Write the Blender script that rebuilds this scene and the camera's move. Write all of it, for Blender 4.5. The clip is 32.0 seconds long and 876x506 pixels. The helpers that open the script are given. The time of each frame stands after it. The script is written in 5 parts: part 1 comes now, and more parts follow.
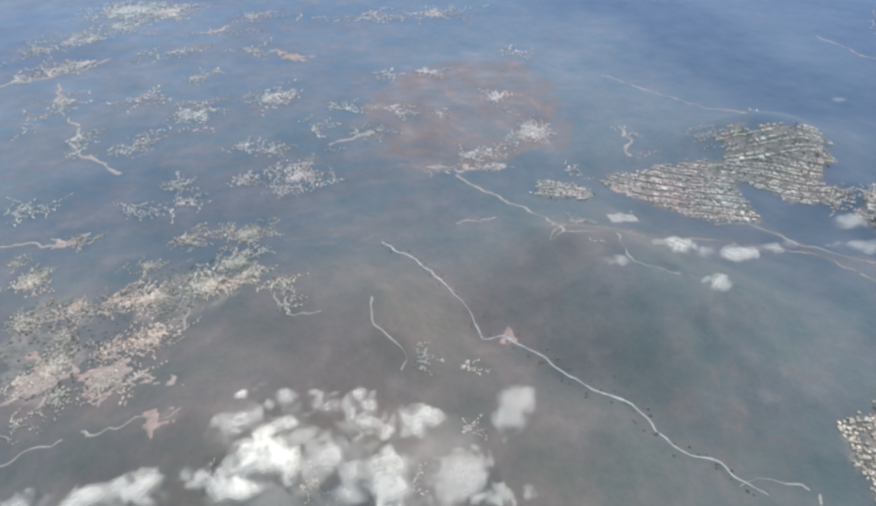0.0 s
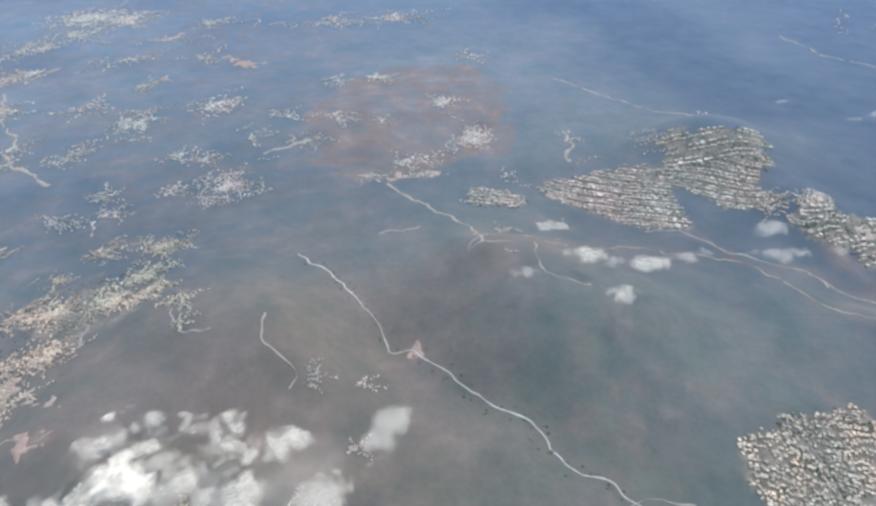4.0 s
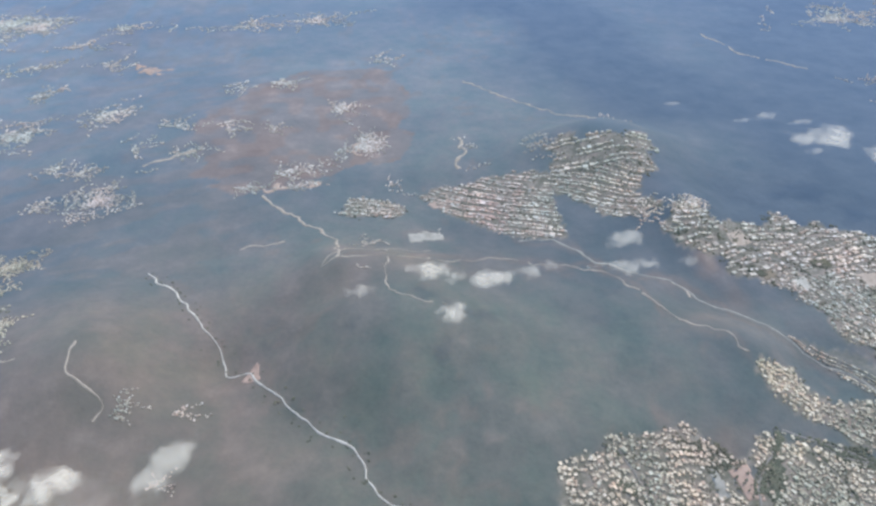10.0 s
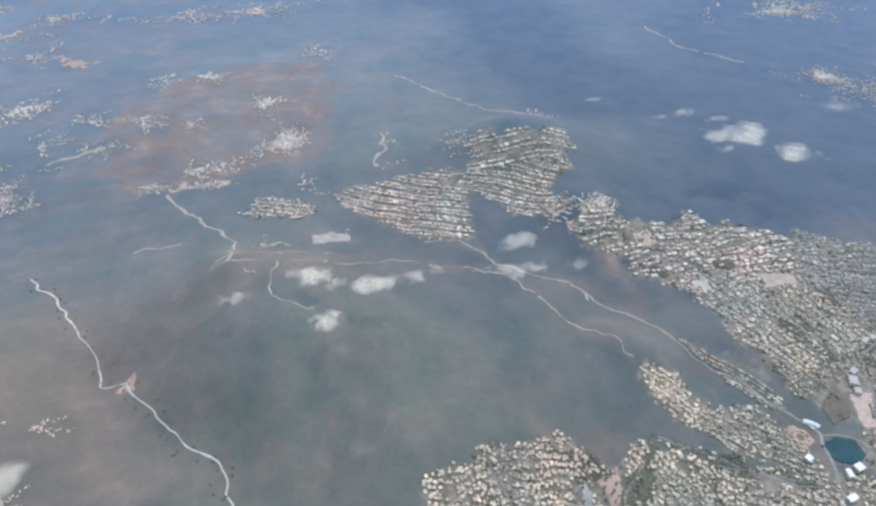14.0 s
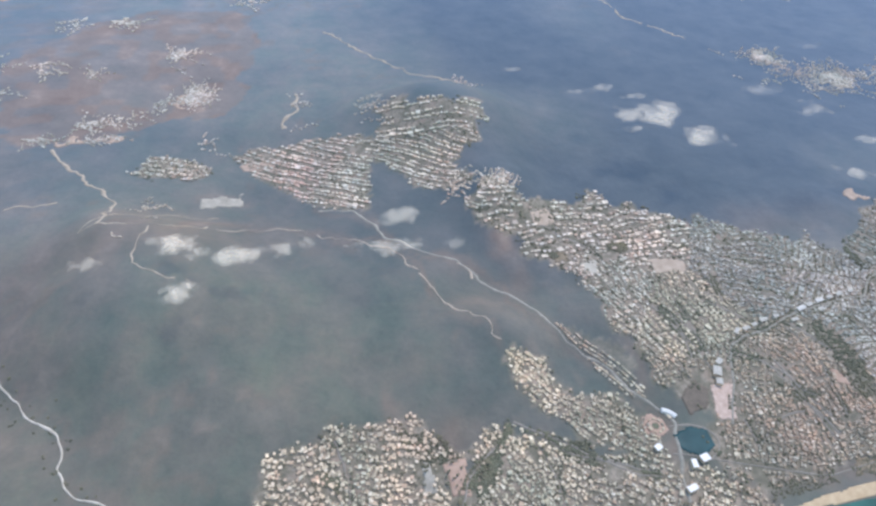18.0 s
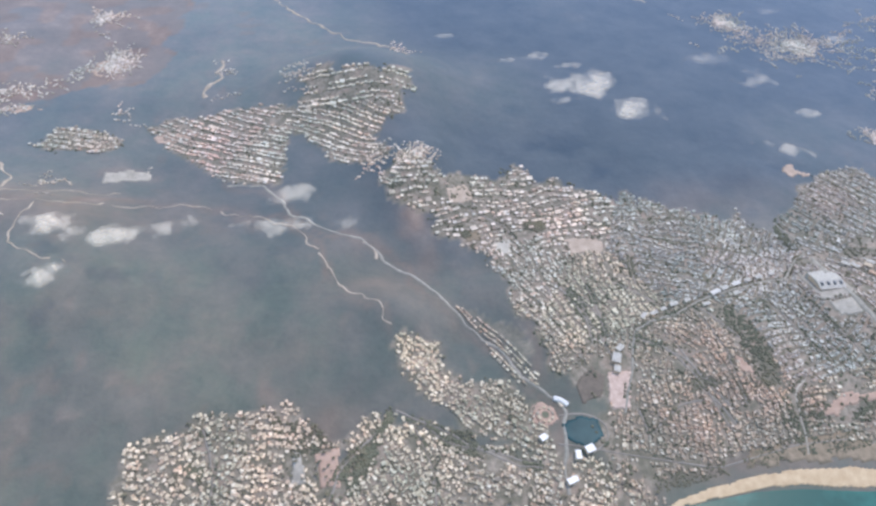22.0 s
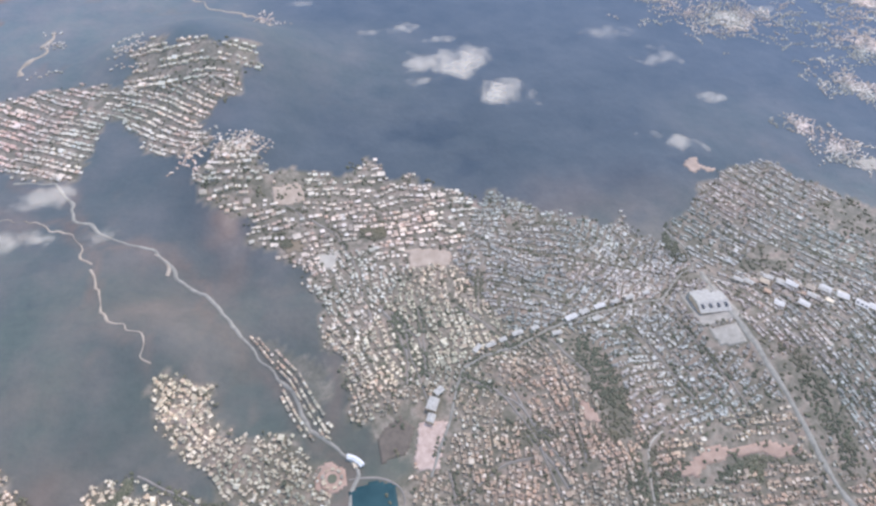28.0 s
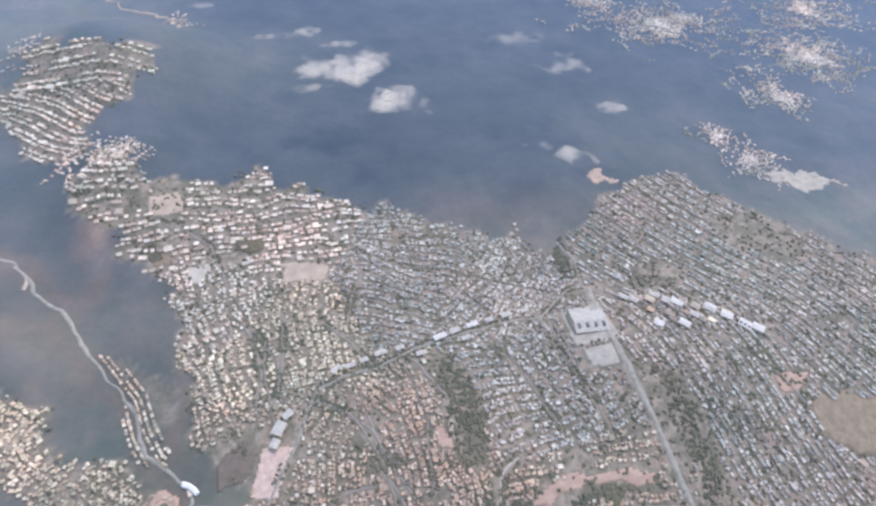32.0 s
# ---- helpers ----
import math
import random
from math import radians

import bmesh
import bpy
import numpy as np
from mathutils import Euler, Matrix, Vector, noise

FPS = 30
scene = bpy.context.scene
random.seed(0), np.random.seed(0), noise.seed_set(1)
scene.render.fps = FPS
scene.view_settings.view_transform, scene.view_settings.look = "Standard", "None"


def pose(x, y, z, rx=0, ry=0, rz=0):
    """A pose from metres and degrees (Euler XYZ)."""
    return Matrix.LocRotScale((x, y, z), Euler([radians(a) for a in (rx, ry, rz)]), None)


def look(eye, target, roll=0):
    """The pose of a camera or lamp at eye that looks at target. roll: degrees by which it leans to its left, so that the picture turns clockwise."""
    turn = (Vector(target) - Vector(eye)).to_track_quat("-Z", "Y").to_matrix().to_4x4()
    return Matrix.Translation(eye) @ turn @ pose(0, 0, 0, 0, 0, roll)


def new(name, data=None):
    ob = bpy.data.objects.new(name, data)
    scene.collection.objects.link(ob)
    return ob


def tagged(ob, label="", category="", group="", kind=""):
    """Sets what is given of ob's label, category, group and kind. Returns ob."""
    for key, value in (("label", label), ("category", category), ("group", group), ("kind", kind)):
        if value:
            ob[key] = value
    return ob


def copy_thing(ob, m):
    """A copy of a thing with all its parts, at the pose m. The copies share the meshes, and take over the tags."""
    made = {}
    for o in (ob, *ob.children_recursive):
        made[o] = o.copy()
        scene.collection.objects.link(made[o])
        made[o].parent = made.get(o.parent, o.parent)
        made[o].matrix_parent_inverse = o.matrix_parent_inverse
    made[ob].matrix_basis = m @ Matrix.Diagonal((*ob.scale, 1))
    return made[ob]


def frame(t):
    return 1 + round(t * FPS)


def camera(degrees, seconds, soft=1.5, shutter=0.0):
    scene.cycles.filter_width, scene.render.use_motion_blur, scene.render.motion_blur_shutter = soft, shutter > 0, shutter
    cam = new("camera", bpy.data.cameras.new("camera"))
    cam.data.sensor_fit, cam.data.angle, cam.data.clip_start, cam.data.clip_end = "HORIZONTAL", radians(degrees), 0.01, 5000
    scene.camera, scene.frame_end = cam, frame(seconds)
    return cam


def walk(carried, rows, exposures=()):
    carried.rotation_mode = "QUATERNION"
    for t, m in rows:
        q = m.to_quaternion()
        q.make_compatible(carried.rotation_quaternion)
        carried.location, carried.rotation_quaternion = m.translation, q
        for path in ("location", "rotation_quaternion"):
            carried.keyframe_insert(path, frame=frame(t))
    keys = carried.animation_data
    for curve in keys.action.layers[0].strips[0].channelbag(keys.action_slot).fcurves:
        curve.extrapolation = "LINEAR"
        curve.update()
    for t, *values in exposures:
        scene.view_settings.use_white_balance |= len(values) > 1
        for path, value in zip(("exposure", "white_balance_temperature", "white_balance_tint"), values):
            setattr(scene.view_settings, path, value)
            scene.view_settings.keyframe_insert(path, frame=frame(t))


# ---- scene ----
ROWS = [  # seconds, eye in metres, yaw, pitch and roll in degrees
    (0.00, -192.00, 0.00, 210.00, -10.15, -38.43, 0.25),
    (0.50, -186.00, 0.00, 210.00, -9.97, -38.43, 0.32),
    (1.00, -180.00, 0.00, 210.00, -9.52, -38.37, 0.17),
    (1.50, -174.00, 0.00, 210.00, -9.42, -38.36, 0.08),
    (2.00, -168.00, 0.00, 210.00, -9.19, -38.39, -0.10),
    (2.50, -162.00, 0.00, 210.00, -9.08, -38.41, -0.30),
    (3.00, -156.00, 0.00, 210.00, -9.31, -38.30, -0.48),
    (3.50, -150.00, 0.00, 210.00, -9.50, -38.34, -0.58),
    (5.50, -126.00, 0.00, 210.00, -10.07, -38.03, -0.79),
    (6.00, -120.00, 0.00, 210.00, -10.18, -38.07, -0.93),
    (6.50, -114.00, 0.00, 210.00, -10.23, -38.09, -1.06),
    (7.00, -108.00, 0.00, 210.00, -10.28, -38.18, -1.19),
    (7.50, -102.00, 0.00, 210.00, -10.36, -38.27, -1.24),
    (8.00, -96.00, 0.00, 210.00, -10.42, -38.18, -1.16),
    (8.50, -90.00, 0.00, 210.00, -10.55, -38.21, -1.15),
    (9.00, -84.00, 0.00, 210.00, -10.62, -38.36, -1.14),
    (9.50, -78.00, 0.00, 210.00, -10.72, -38.44, -1.09),
    (10.00, -72.00, 0.00, 210.00, -10.89, -38.53, -1.05),
    (10.50, -66.00, 0.00, 210.00, -10.89, -38.64, -1.09),
    (11.00, -60.00, 0.00, 210.00, -10.82, -38.74, -1.18),
    (11.50, -54.00, 0.00, 210.00, -10.76, -38.89, -1.20),
    (12.00, -48.00, 0.00, 210.00, -10.72, -38.99, -1.24),
    (12.50, -42.00, 0.00, 210.00, -10.83, -39.11, -1.30),
    (13.00, -36.00, 0.00, 210.00, -11.03, -39.25, -1.21),
    (13.50, -30.00, 0.00, 210.00, -11.19, -39.39, -1.20),
    (14.00, -24.00, 0.00, 210.00, -12.55, -39.57, -0.36),
    (14.50, -18.00, 0.00, 210.00, -14.49, -39.77, 1.23),
    (16.50, 6.00, 0.00, 210.00, -16.13, -41.25, 4.37),
    (17.00, 12.00, 0.00, 210.00, -15.95, -41.68, 4.28),
    (17.50, 18.00, 0.00, 210.00, -15.70, -42.50, 4.18),
    (18.00, 24.00, 0.00, 210.00, -15.56, -43.32, 4.01),
    (18.50, 30.00, 0.00, 210.00, -15.55, -43.97, 4.01),
    (19.00, 36.00, 0.00, 210.00, -15.48, -44.61, 3.98),
    (19.50, 42.00, 0.00, 210.00, -15.55, -45.04, 4.05),
    (20.00, 48.00, 0.00, 210.00, -15.65, -45.29, 4.14),
    (20.50, 54.00, 0.00, 210.00, -15.68, -45.52, 4.21),
    (21.00, 60.00, 0.00, 210.00, -15.72, -45.68, 4.08),
    (21.50, 66.00, 0.00, 210.00, -15.66, -46.18, 4.07),
    (21.90, 70.80, 0.00, 210.00, -15.73, -46.48, 4.21),
    (22.00, 72.52, 1.84, 208.50, -15.57, -46.61, 4.35),
    (22.20, 76.87, 6.48, 204.72, -15.67, -47.01, 4.41),
    (22.40, 81.21, 11.13, 200.93, -15.76, -47.42, 4.47),
    (22.60, 85.56, 15.77, 197.15, -15.64, -47.74, 4.36),
    (22.80, 89.91, 20.41, 193.37, -15.31, -47.97, 4.09),
    (23.00, 94.25, 25.05, 189.58, -14.97, -48.20, 3.81),
    (23.20, 97.30, 28.31, 186.93, -15.10, -48.50, 3.87),
    (23.50, 100.89, 28.27, 186.98, -15.23, -48.76, 4.05),
    (24.00, 106.89, 28.20, 187.11, -15.31, -48.90, 4.12),
    (24.50, 112.88, 28.12, 187.24, -15.30, -49.04, 4.12),
    (25.00, 118.87, 28.04, 187.37, -15.21, -49.13, 4.04),
    (25.50, 124.87, 27.96, 187.50, -15.16, -49.09, 3.98),
    (27.50, 148.84, 27.65, 188.02, -16.35, -48.64, 4.85),
    (28.00, 154.84, 27.57, 188.15, -16.66, -48.73, 5.16),
    (28.50, 160.83, 27.49, 188.28, -17.07, -48.78, 5.55),
    (29.00, 166.82, 27.42, 188.41, -17.24, -48.75, 5.61),
    (29.50, 172.82, 27.34, 188.54, -17.12, -48.77, 5.62),
    (30.00, 178.81, 27.26, 188.67, -17.19, -48.92, 5.77),
    (30.50, 184.81, 27.18, 188.80, -17.46, -48.88, 6.02),
    (31.00, 190.80, 27.10, 188.93, -17.83, -48.83, 6.32),
    (31.50, 196.79, 27.03, 189.06, -17.75, -48.92, 6.38),
    (32.00, 202.79, 26.95, 189.19, -17.54, -48.77, 6.25),
]


def aim(x, y, z, yaw, pitch, roll):
    """Camera pose: yaw to the left of +y, pitch upwards, roll about its own axis."""
    return pose(x, y, z, 90 + pitch, 0, yaw) @ pose(0, 0, 0, 0, 0, roll)


cam = camera(74.61, 32.0, soft=2.7)
walk(cam, [(t, aim(*r)) for t, *r in ROWS], exposures=[(0.0, 1.04, 6800, 12), (14.0, 1.06, 6850, 13), (20.0, 1.14, 7000, 17), (32.0, 1.23, 7050, 22)])

# ---------------------------------------------------------------- light
world = bpy.data.worlds.new("world")
scene.world = world
world.use_nodes = True
wn = world.node_tree
sky = wn.nodes.new("ShaderNodeTexSky")
sky.sky_type, sky.sun_disc = "NISHITA", False
SUN_TO = Vector((7.0, 6.0, 17.0)).normalized()          # towards the sun
sky.sun_elevation = math.asin(SUN_TO.z)
sky.sun_rotation = math.atan2(SUN_TO.x, SUN_TO.y)
sky.air_density, sky.dust_density, sky.ozone_density = 1.6, 0.5, 4.0
wn.nodes["Background"].inputs["Strength"].default_value = 0.15
wn.links.new(sky.outputs[0], wn.nodes["Background"].inputs["Color"])
sun = new("sun", bpy.data.lights.new("sun", "SUN"))
sun.data.energy, sun.data.angle, sun.data.color = 1.15, radians(4), (1.0, 0.93, 0.83)
sun.matrix_world = look(SUN_TO * 900, (0, 0, 0))


# ---------------------------------------------------------------- materials
def nodes_of(name):
    m = bpy.data.materials.new(name)
    m.use_nodes = True
    return m, m.node_tree, m.node_tree.nodes["Principled BSDF"]


def ramp(nt, stops, fac, interp="LINEAR"):
    r = nt.nodes.new("ShaderNodeValToRGB")
    r.color_ramp.interpolation = interp
    el = r.color_ramp.elements
    while len(el) < len(stops):
        el.new(0.5)
    for e, (p, c) in zip(el, stops):
        e.position, e.color = p, (*c, 1) if len(c) == 3 else c
    nt.links.new(fac, r.inputs[0])
    return r.outputs[0]


def noise_at(nt, scale, detail=4.0, rough=0.55, stretch=None, distort=0.0):
    geo = nt.nodes.new("ShaderNodeNewGeometry")
    n = nt.nodes.new("ShaderNodeTexNoise")
    n.inputs["Scale"].default_value, n.inputs["Detail"].default_value = scale, detail
    n.inputs["Roughness"].default_value, n.inputs["Distortion"].default_value = rough, distort
    if stretch:
        mp = nt.nodes.new("ShaderNodeMapping")
        mp.inputs["Scale"].default_value = stretch
        nt.links.new(geo.outputs["Position"], mp.inputs[0])
        nt.links.new(mp.outputs[0], n.inputs["Vector"])
    else:
        nt.links.new(geo.outputs["Position"], n.inputs["Vector"])
    return n.outputs["Fac"]


def mix(nt, fac, a, b, mode="MIX"):
    m = nt.nodes.new("ShaderNodeMix")
    m.data_type, m.blend_type = "RGBA", mode
    for sock, v in ((m.inputs[0], fac), (m.inputs[6], a), (m.inputs[7], b)):
        if isinstance(v, (int, float)):
            sock.default_value = v
        elif isinstance(v, tuple):
            sock.default_value = (*v, 1)
        else:
            nt.links.new(v, sock)
    return m.outputs[2]


def maths(nt, op, a, b=0.0, clamp=False):
    m = nt.nodes.new("ShaderNodeMath")
    m.operation, m.use_clamp = op, clamp
    for sock, v in ((m.inputs[0], a), (m.inputs[1], b)):
        if isinstance(v, (int, float)):
            sock.default_value = v
        else:
            nt.links.new(v, sock)
    return m.outputs[0]


def bump(nt, bsdf, height, strength, dist):
    b = nt.nodes.new("ShaderNodeBump")
    b.inputs["Strength"].default_value, b.inputs["Distance"].default_value = strength, dist
    nt.links.new(height, b.inputs["Height"])
    nt.links.new(b.outputs[0], bsdf.inputs["Normal"])


def land_material():
    m, nt, b = nodes_of("land")
    at = nt.nodes.new("ShaderNodeVertexColor")
    at.layer_name = "cover"
    sep = nt.nodes.new("ShaderNodeSeparateColor")
    nt.links.new(at.outputs[0], sep.inputs[0])
    soil, town, lush = sep.outputs[0], sep.outputs[1], sep.outputs[2]
    big, mid, small = noise_at(nt, 0.012, 5, 0.6), noise_at(nt, 0.05, 7, 0.6), noise_at(nt, 0.45, 5, 0.65)
    streak = noise_at(nt, 0.035, 6, 0.6, (1.0, 0.5, 1.0))
    dry = at.outputs["Alpha"]
    forest = mix(nt, dry, ramp(nt, [(0.32, (0.094, 0.110, 0.086)), (0.68, (0.126, 0.124, 0.098))], big), ramp(nt, [(0.32, (0.128, 0.112, 0.086)), (0.68, (0.160, 0.124, 0.096))], big))
    scrub = ramp(nt, [(0.34, (0.072, 0.092, 0.061)), (0.46, (0.107, 0.106, 0.074)), (0.56, (0.138, 0.111, 0.081)), (0.68, (0.182, 0.140, 0.106))], mid)
    forest = mix(nt, 0.4, forest, scrub)
    fine = noise_at(nt, 0.16, 6, 0.7, None, 0.6)
    forest = mix(nt, 1.0, forest, ramp(nt, [(0.3, (0.90, 0.91, 0.91)), (0.5, (1.0, 1.0, 1.0)), (0.7, (1.09, 1.08, 1.07))], fine), "MULTIPLY")
    blot = noise_at(nt, 0.035, 5, 0.6, None, 0.15)
    forest = mix(nt, 1.0, forest, ramp(nt, [(0.34, (0.82, 0.87, 0.88)), (0.5, (1.0, 1.0, 1.0)), (0.66, (1.16, 1.11, 1.07))], blot), "MULTIPLY")
    scratch = noise_at(nt, 0.3, 5, 0.75, (0.45, 1.0, 1.0), 1.2)
    forest = mix(nt, ramp(nt, [(0.66, (0, 0, 0)), (0.76, (0.45, 0.45, 0.45))], scratch), forest, (0.24, 0.21, 0.17))
    forest = mix(nt, ramp(nt, [(0.58, (0, 0, 0)), (0.85, (0.2, 0.2, 0.2))], streak), forest, (0.15, 0.135, 0.12))
    # dark woods; their blue cast also paints in distance haze
    hazy_wood = ramp(nt, [(0.32, (0.044, 0.060, 0.064)), (0.68, (0.068, 0.082, 0.084))], mid)
    forest = mix(nt, lush, forest, hazy_wood)
    dirt = ramp(nt, [(0.3, (0.155, 0.104, 0.082)), (0.55, (0.205, 0.146, 0.115)), (0.75, (0.31, 0.235, 0.185))], mid)
    col = mix(nt, soil, forest, dirt)
    street = ramp(nt, [(0.3, (0.140, 0.128, 0.096)), (0.48, (0.215, 0.184, 0.140)), (0.7, (0.32, 0.270, 0.212))], small)
    plots = noise_at(nt, 0.11, 5, 0.65, None, 0.8)
    street = mix(nt, ramp(nt, [(0.46, (0, 0, 0)), (0.58, (0.7, 0.7, 0.7))], plots), street, (0.105, 0.102, 0.070))
    street = mix(nt, ramp(nt, [(0.34, (0.5, 0.5, 0.5)), (0.46, (0, 0, 0))], plots), street, (0.30, 0.215, 0.165))
    col = mix(nt, town, col, street)
    grain = ramp(nt, [(0.25, (0.94, 0.94, 0.94)), (0.75, (1.06, 1.06, 1.06))], small)
    col = mix(nt, 1.0, col, grain, "MULTIPLY")
    nt.links.new(col, b.inputs["Base Color"])
    b.inputs["Roughness"].default_value, b.inputs["Specular IOR Level"].default_value = 0.8, 0.2
    # distance haze put into the land: a level bluish sheen, stronger at grazing angles
    haze_sheen, up, add = (nt.nodes.new("ShaderNode" + k) for k in ("BsdfSheen", "CombineXYZ", "AddShader"))
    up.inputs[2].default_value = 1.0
    haze_sheen.inputs["Color"].default_value, haze_sheen.inputs["Roughness"].default_value = (0.16, 0.235, 0.39, 1.0), 0.5
    # painted haze is weaker over woods and dry ground, nearly gone on soil and town
    haze_tint = mix(nt, dry, mix(nt, lush, (0.138, 0.243, 0.43), (0.085, 0.155, 0.305)), (0.135, 0.205, 0.33))
    nt.links.new(mix(nt, maths(nt, "MULTIPLY", maths(nt, "MAXIMUM", soil, town), 0.8), haze_tint, (0.0, 0.0, 0.0)), haze_sheen.inputs["Color"])
    nt.links.new(up.outputs[0], haze_sheen.inputs["Normal"])
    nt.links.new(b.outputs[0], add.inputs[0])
    nt.links.new(haze_sheen.outputs[0], add.inputs[1])
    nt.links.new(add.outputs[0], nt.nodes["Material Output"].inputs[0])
    bump(nt, b, maths(nt, "ADD", maths(nt, "MULTIPLY", mid, 3.0), maths(nt, "MULTIPLY", small, 0.3)), 0.3, 1.2)
    return m


def varied(name, stops, rough=0.85, source="Random", grain=1.4, metal=0.0, spec=0.4, interp="LINEAR"):
    """Colour by object or island, with a fine stain over it."""
    m, nt, b = nodes_of(name)
    if source == "Random":
        o = nt.nodes.new("ShaderNodeObjectInfo")
        rnd = o.outputs["Random"]
    else:
        o = nt.nodes.new("ShaderNodeNewGeometry")
        rnd = o.outputs["Random Per Island"]
    mean = [sum(c[q] for _, c in stops) / len(stops) for q in range(3)]
    col = ramp(nt, [(p, tuple(0.78 * c[q] + 0.22 * mean[q] for q in range(3))) for p, c in stops], rnd, interp)
    st = ramp(nt, [(0.3, (0.72, 0.71, 0.69)), (0.62, (1.04, 1.04, 1.04))], noise_at(nt, grain, 5, 0.65))
    col = mix(nt, 1.0, col, st, "MULTIPLY")
    dust = ramp(nt, [(0.34, (0.66, 0.69, 0.66)), (0.5, (0.97, 0.95, 0.92)), (0.66, (1.26, 1.2, 1.1))], noise_at(nt, 0.055, 5, 0.65))
    col = mix(nt, 1.0, col, dust, "MULTIPLY")
    hue = ramp(nt, [(0.36, (0.96, 1.02, 0.99)), (0.5, (1.01, 1.0, 0.98)), (0.64, (1.08, 0.97, 0.95))], noise_at(nt, 0.028, 4, 0.6))
    col = mix(nt, 1.0, col, hue, "MULTIPLY")
    nt.links.new(col, b.inputs["Base Color"])
    b.inputs["Roughness"].default_value, b.inputs["Metallic"].default_value = rough, metal
    b.inputs["Specular IOR Level"].default_value = spec
    bump(nt, b, noise_at(nt, grain * 4, 4), 0.25, 0.08)
    return m


def plain(name, a, c, scale=0.5, rough=0.85, spec=0.4, relief=0.3):
    m, nt, b = nodes_of(name)
    n1, n2 = noise_at(nt, scale, 6, 0.62), noise_at(nt, scale * 7, 4, 0.6)
    f = maths(nt, "ADD", maths(nt, "MULTIPLY", n1, 0.7), maths(nt, "MULTIPLY", n2, 0.3))
    nt.links.new(ramp(nt, [(0.35, a), (0.65, c)], f), b.inputs["Base Color"])
    b.inputs["Roughness"].default_value, b.inputs["Specular IOR Level"].default_value = rough, spec
    bump(nt, b, n2, relief, 0.1)
    return m


def water_material(name, deep, shallow, ripple, rough=0.3, spec=0.5):
    m, nt, b = nodes_of(name)
    nt.links.new(ramp(nt, [(0.4, deep), (0.62, shallow)], noise_at(nt, 0.05, 4)), b.inputs["Base Color"])
    b.inputs["Roughness"].default_value, b.inputs["IOR"].default_value = rough, 1.33
    b.inputs["Specular IOR Level"].default_value = spec
    bump(nt, b, noise_at(nt, ripple, 5, 0.6), 0.25, 0.15)
    return m


ROOFS = [(0.0, (0.661, 0.604, 0.490)), (0.14, (0.547, 0.479, 0.376)), (0.32, (0.410, 0.370, 0.291)), (0.46, (0.296, 0.274, 0.234)),
         (0.57, (0.479, 0.393, 0.291)), (0.68, (0.376, 0.268, 0.199)), (0.76, (0.228, 0.205, 0.177)), (0.87, (0.627, 0.593, 0.524)), (0.94, (0.433, 0.331, 0.251))]
CREAMS = [(0.0, (0.64, 0.59, 0.51)), (0.3, (0.55, 0.485, 0.41)), (0.5, (0.45, 0.39, 0.325)), (0.63, (0.30, 0.27, 0.235)), (0.72, (0.68, 0.65, 0.60)), (0.88, (0.44, 0.33, 0.27))]
GREYS = [(0, (0.450, 0.451, 0.427)), (0.2, (0.342, 0.343, 0.325)), (0.42, (0.252, 0.254, 0.242)), (0.6, (0.180, 0.179, 0.170)), (0.72, (0.513, 0.517, 0.495)), (0.84, (0.324, 0.263, 0.223)), (0.93, (0.396, 0.376, 0.330))]
BROWNS = [(0.0, (0.42, 0.345, 0.265)), (0.22, (0.32, 0.25, 0.19)), (0.42, (0.24, 0.205, 0.165)), (0.58, (0.37, 0.27, 0.20)), (0.7, (0.53, 0.48, 0.40)), (0.82, (0.30, 0.275, 0.235)), (0.92, (0.60, 0.56, 0.49))]
WALLS = [(0.0, (0.54, 0.49, 0.40)), (0.3, (0.45, 0.395, 0.31)), (0.55, (0.40, 0.36, 0.30)), (0.8, (0.46, 0.345, 0.26))]
PALES = [(0.0, (0.56, 0.54, 0.50)), (0.22, (0.46, 0.42, 0.37)), (0.42, (0.64, 0.62, 0.58)), (0.58, (0.38, 0.32, 0.28)), (0.7, (0.54, 0.47, 0.42)), (0.84, (0.30, 0.28, 0.255)), (0.92, (0.70, 0.68, 0.65))]
ROOF_PINK = varied("roofs_pink", [(0.0, (0.64, 0.54, 0.48)), (0.3, (0.52, 0.37, 0.31)), (0.5, (0.68, 0.63, 0.58)), (0.7, (0.42, 0.31, 0.27)), (0.85, (0.58, 0.44, 0.38))], 0.8, "Island", interp="CONSTANT")
LAND = land_material()
ROOF_PALE = varied("roofs_pale", PALES, 0.75, "Island", interp="CONSTANT")
ROOF_EACH, WALL_EACH = varied("roof_tiles", ROOFS, 0.8, "Random", interp="CONSTANT"), varied("render_wall", WALLS, 0.9, "Random", interp="CONSTANT")
SANDS = [(0, (0.650, 0.560, 0.440)), (0.22, (0.526, 0.448, 0.341)), (0.42, (0.403, 0.353, 0.275)), (0.58, (0.694, 0.627, 0.517)), (0.72, (0.470, 0.353, 0.270)), (0.86, (0.314, 0.286, 0.226))]
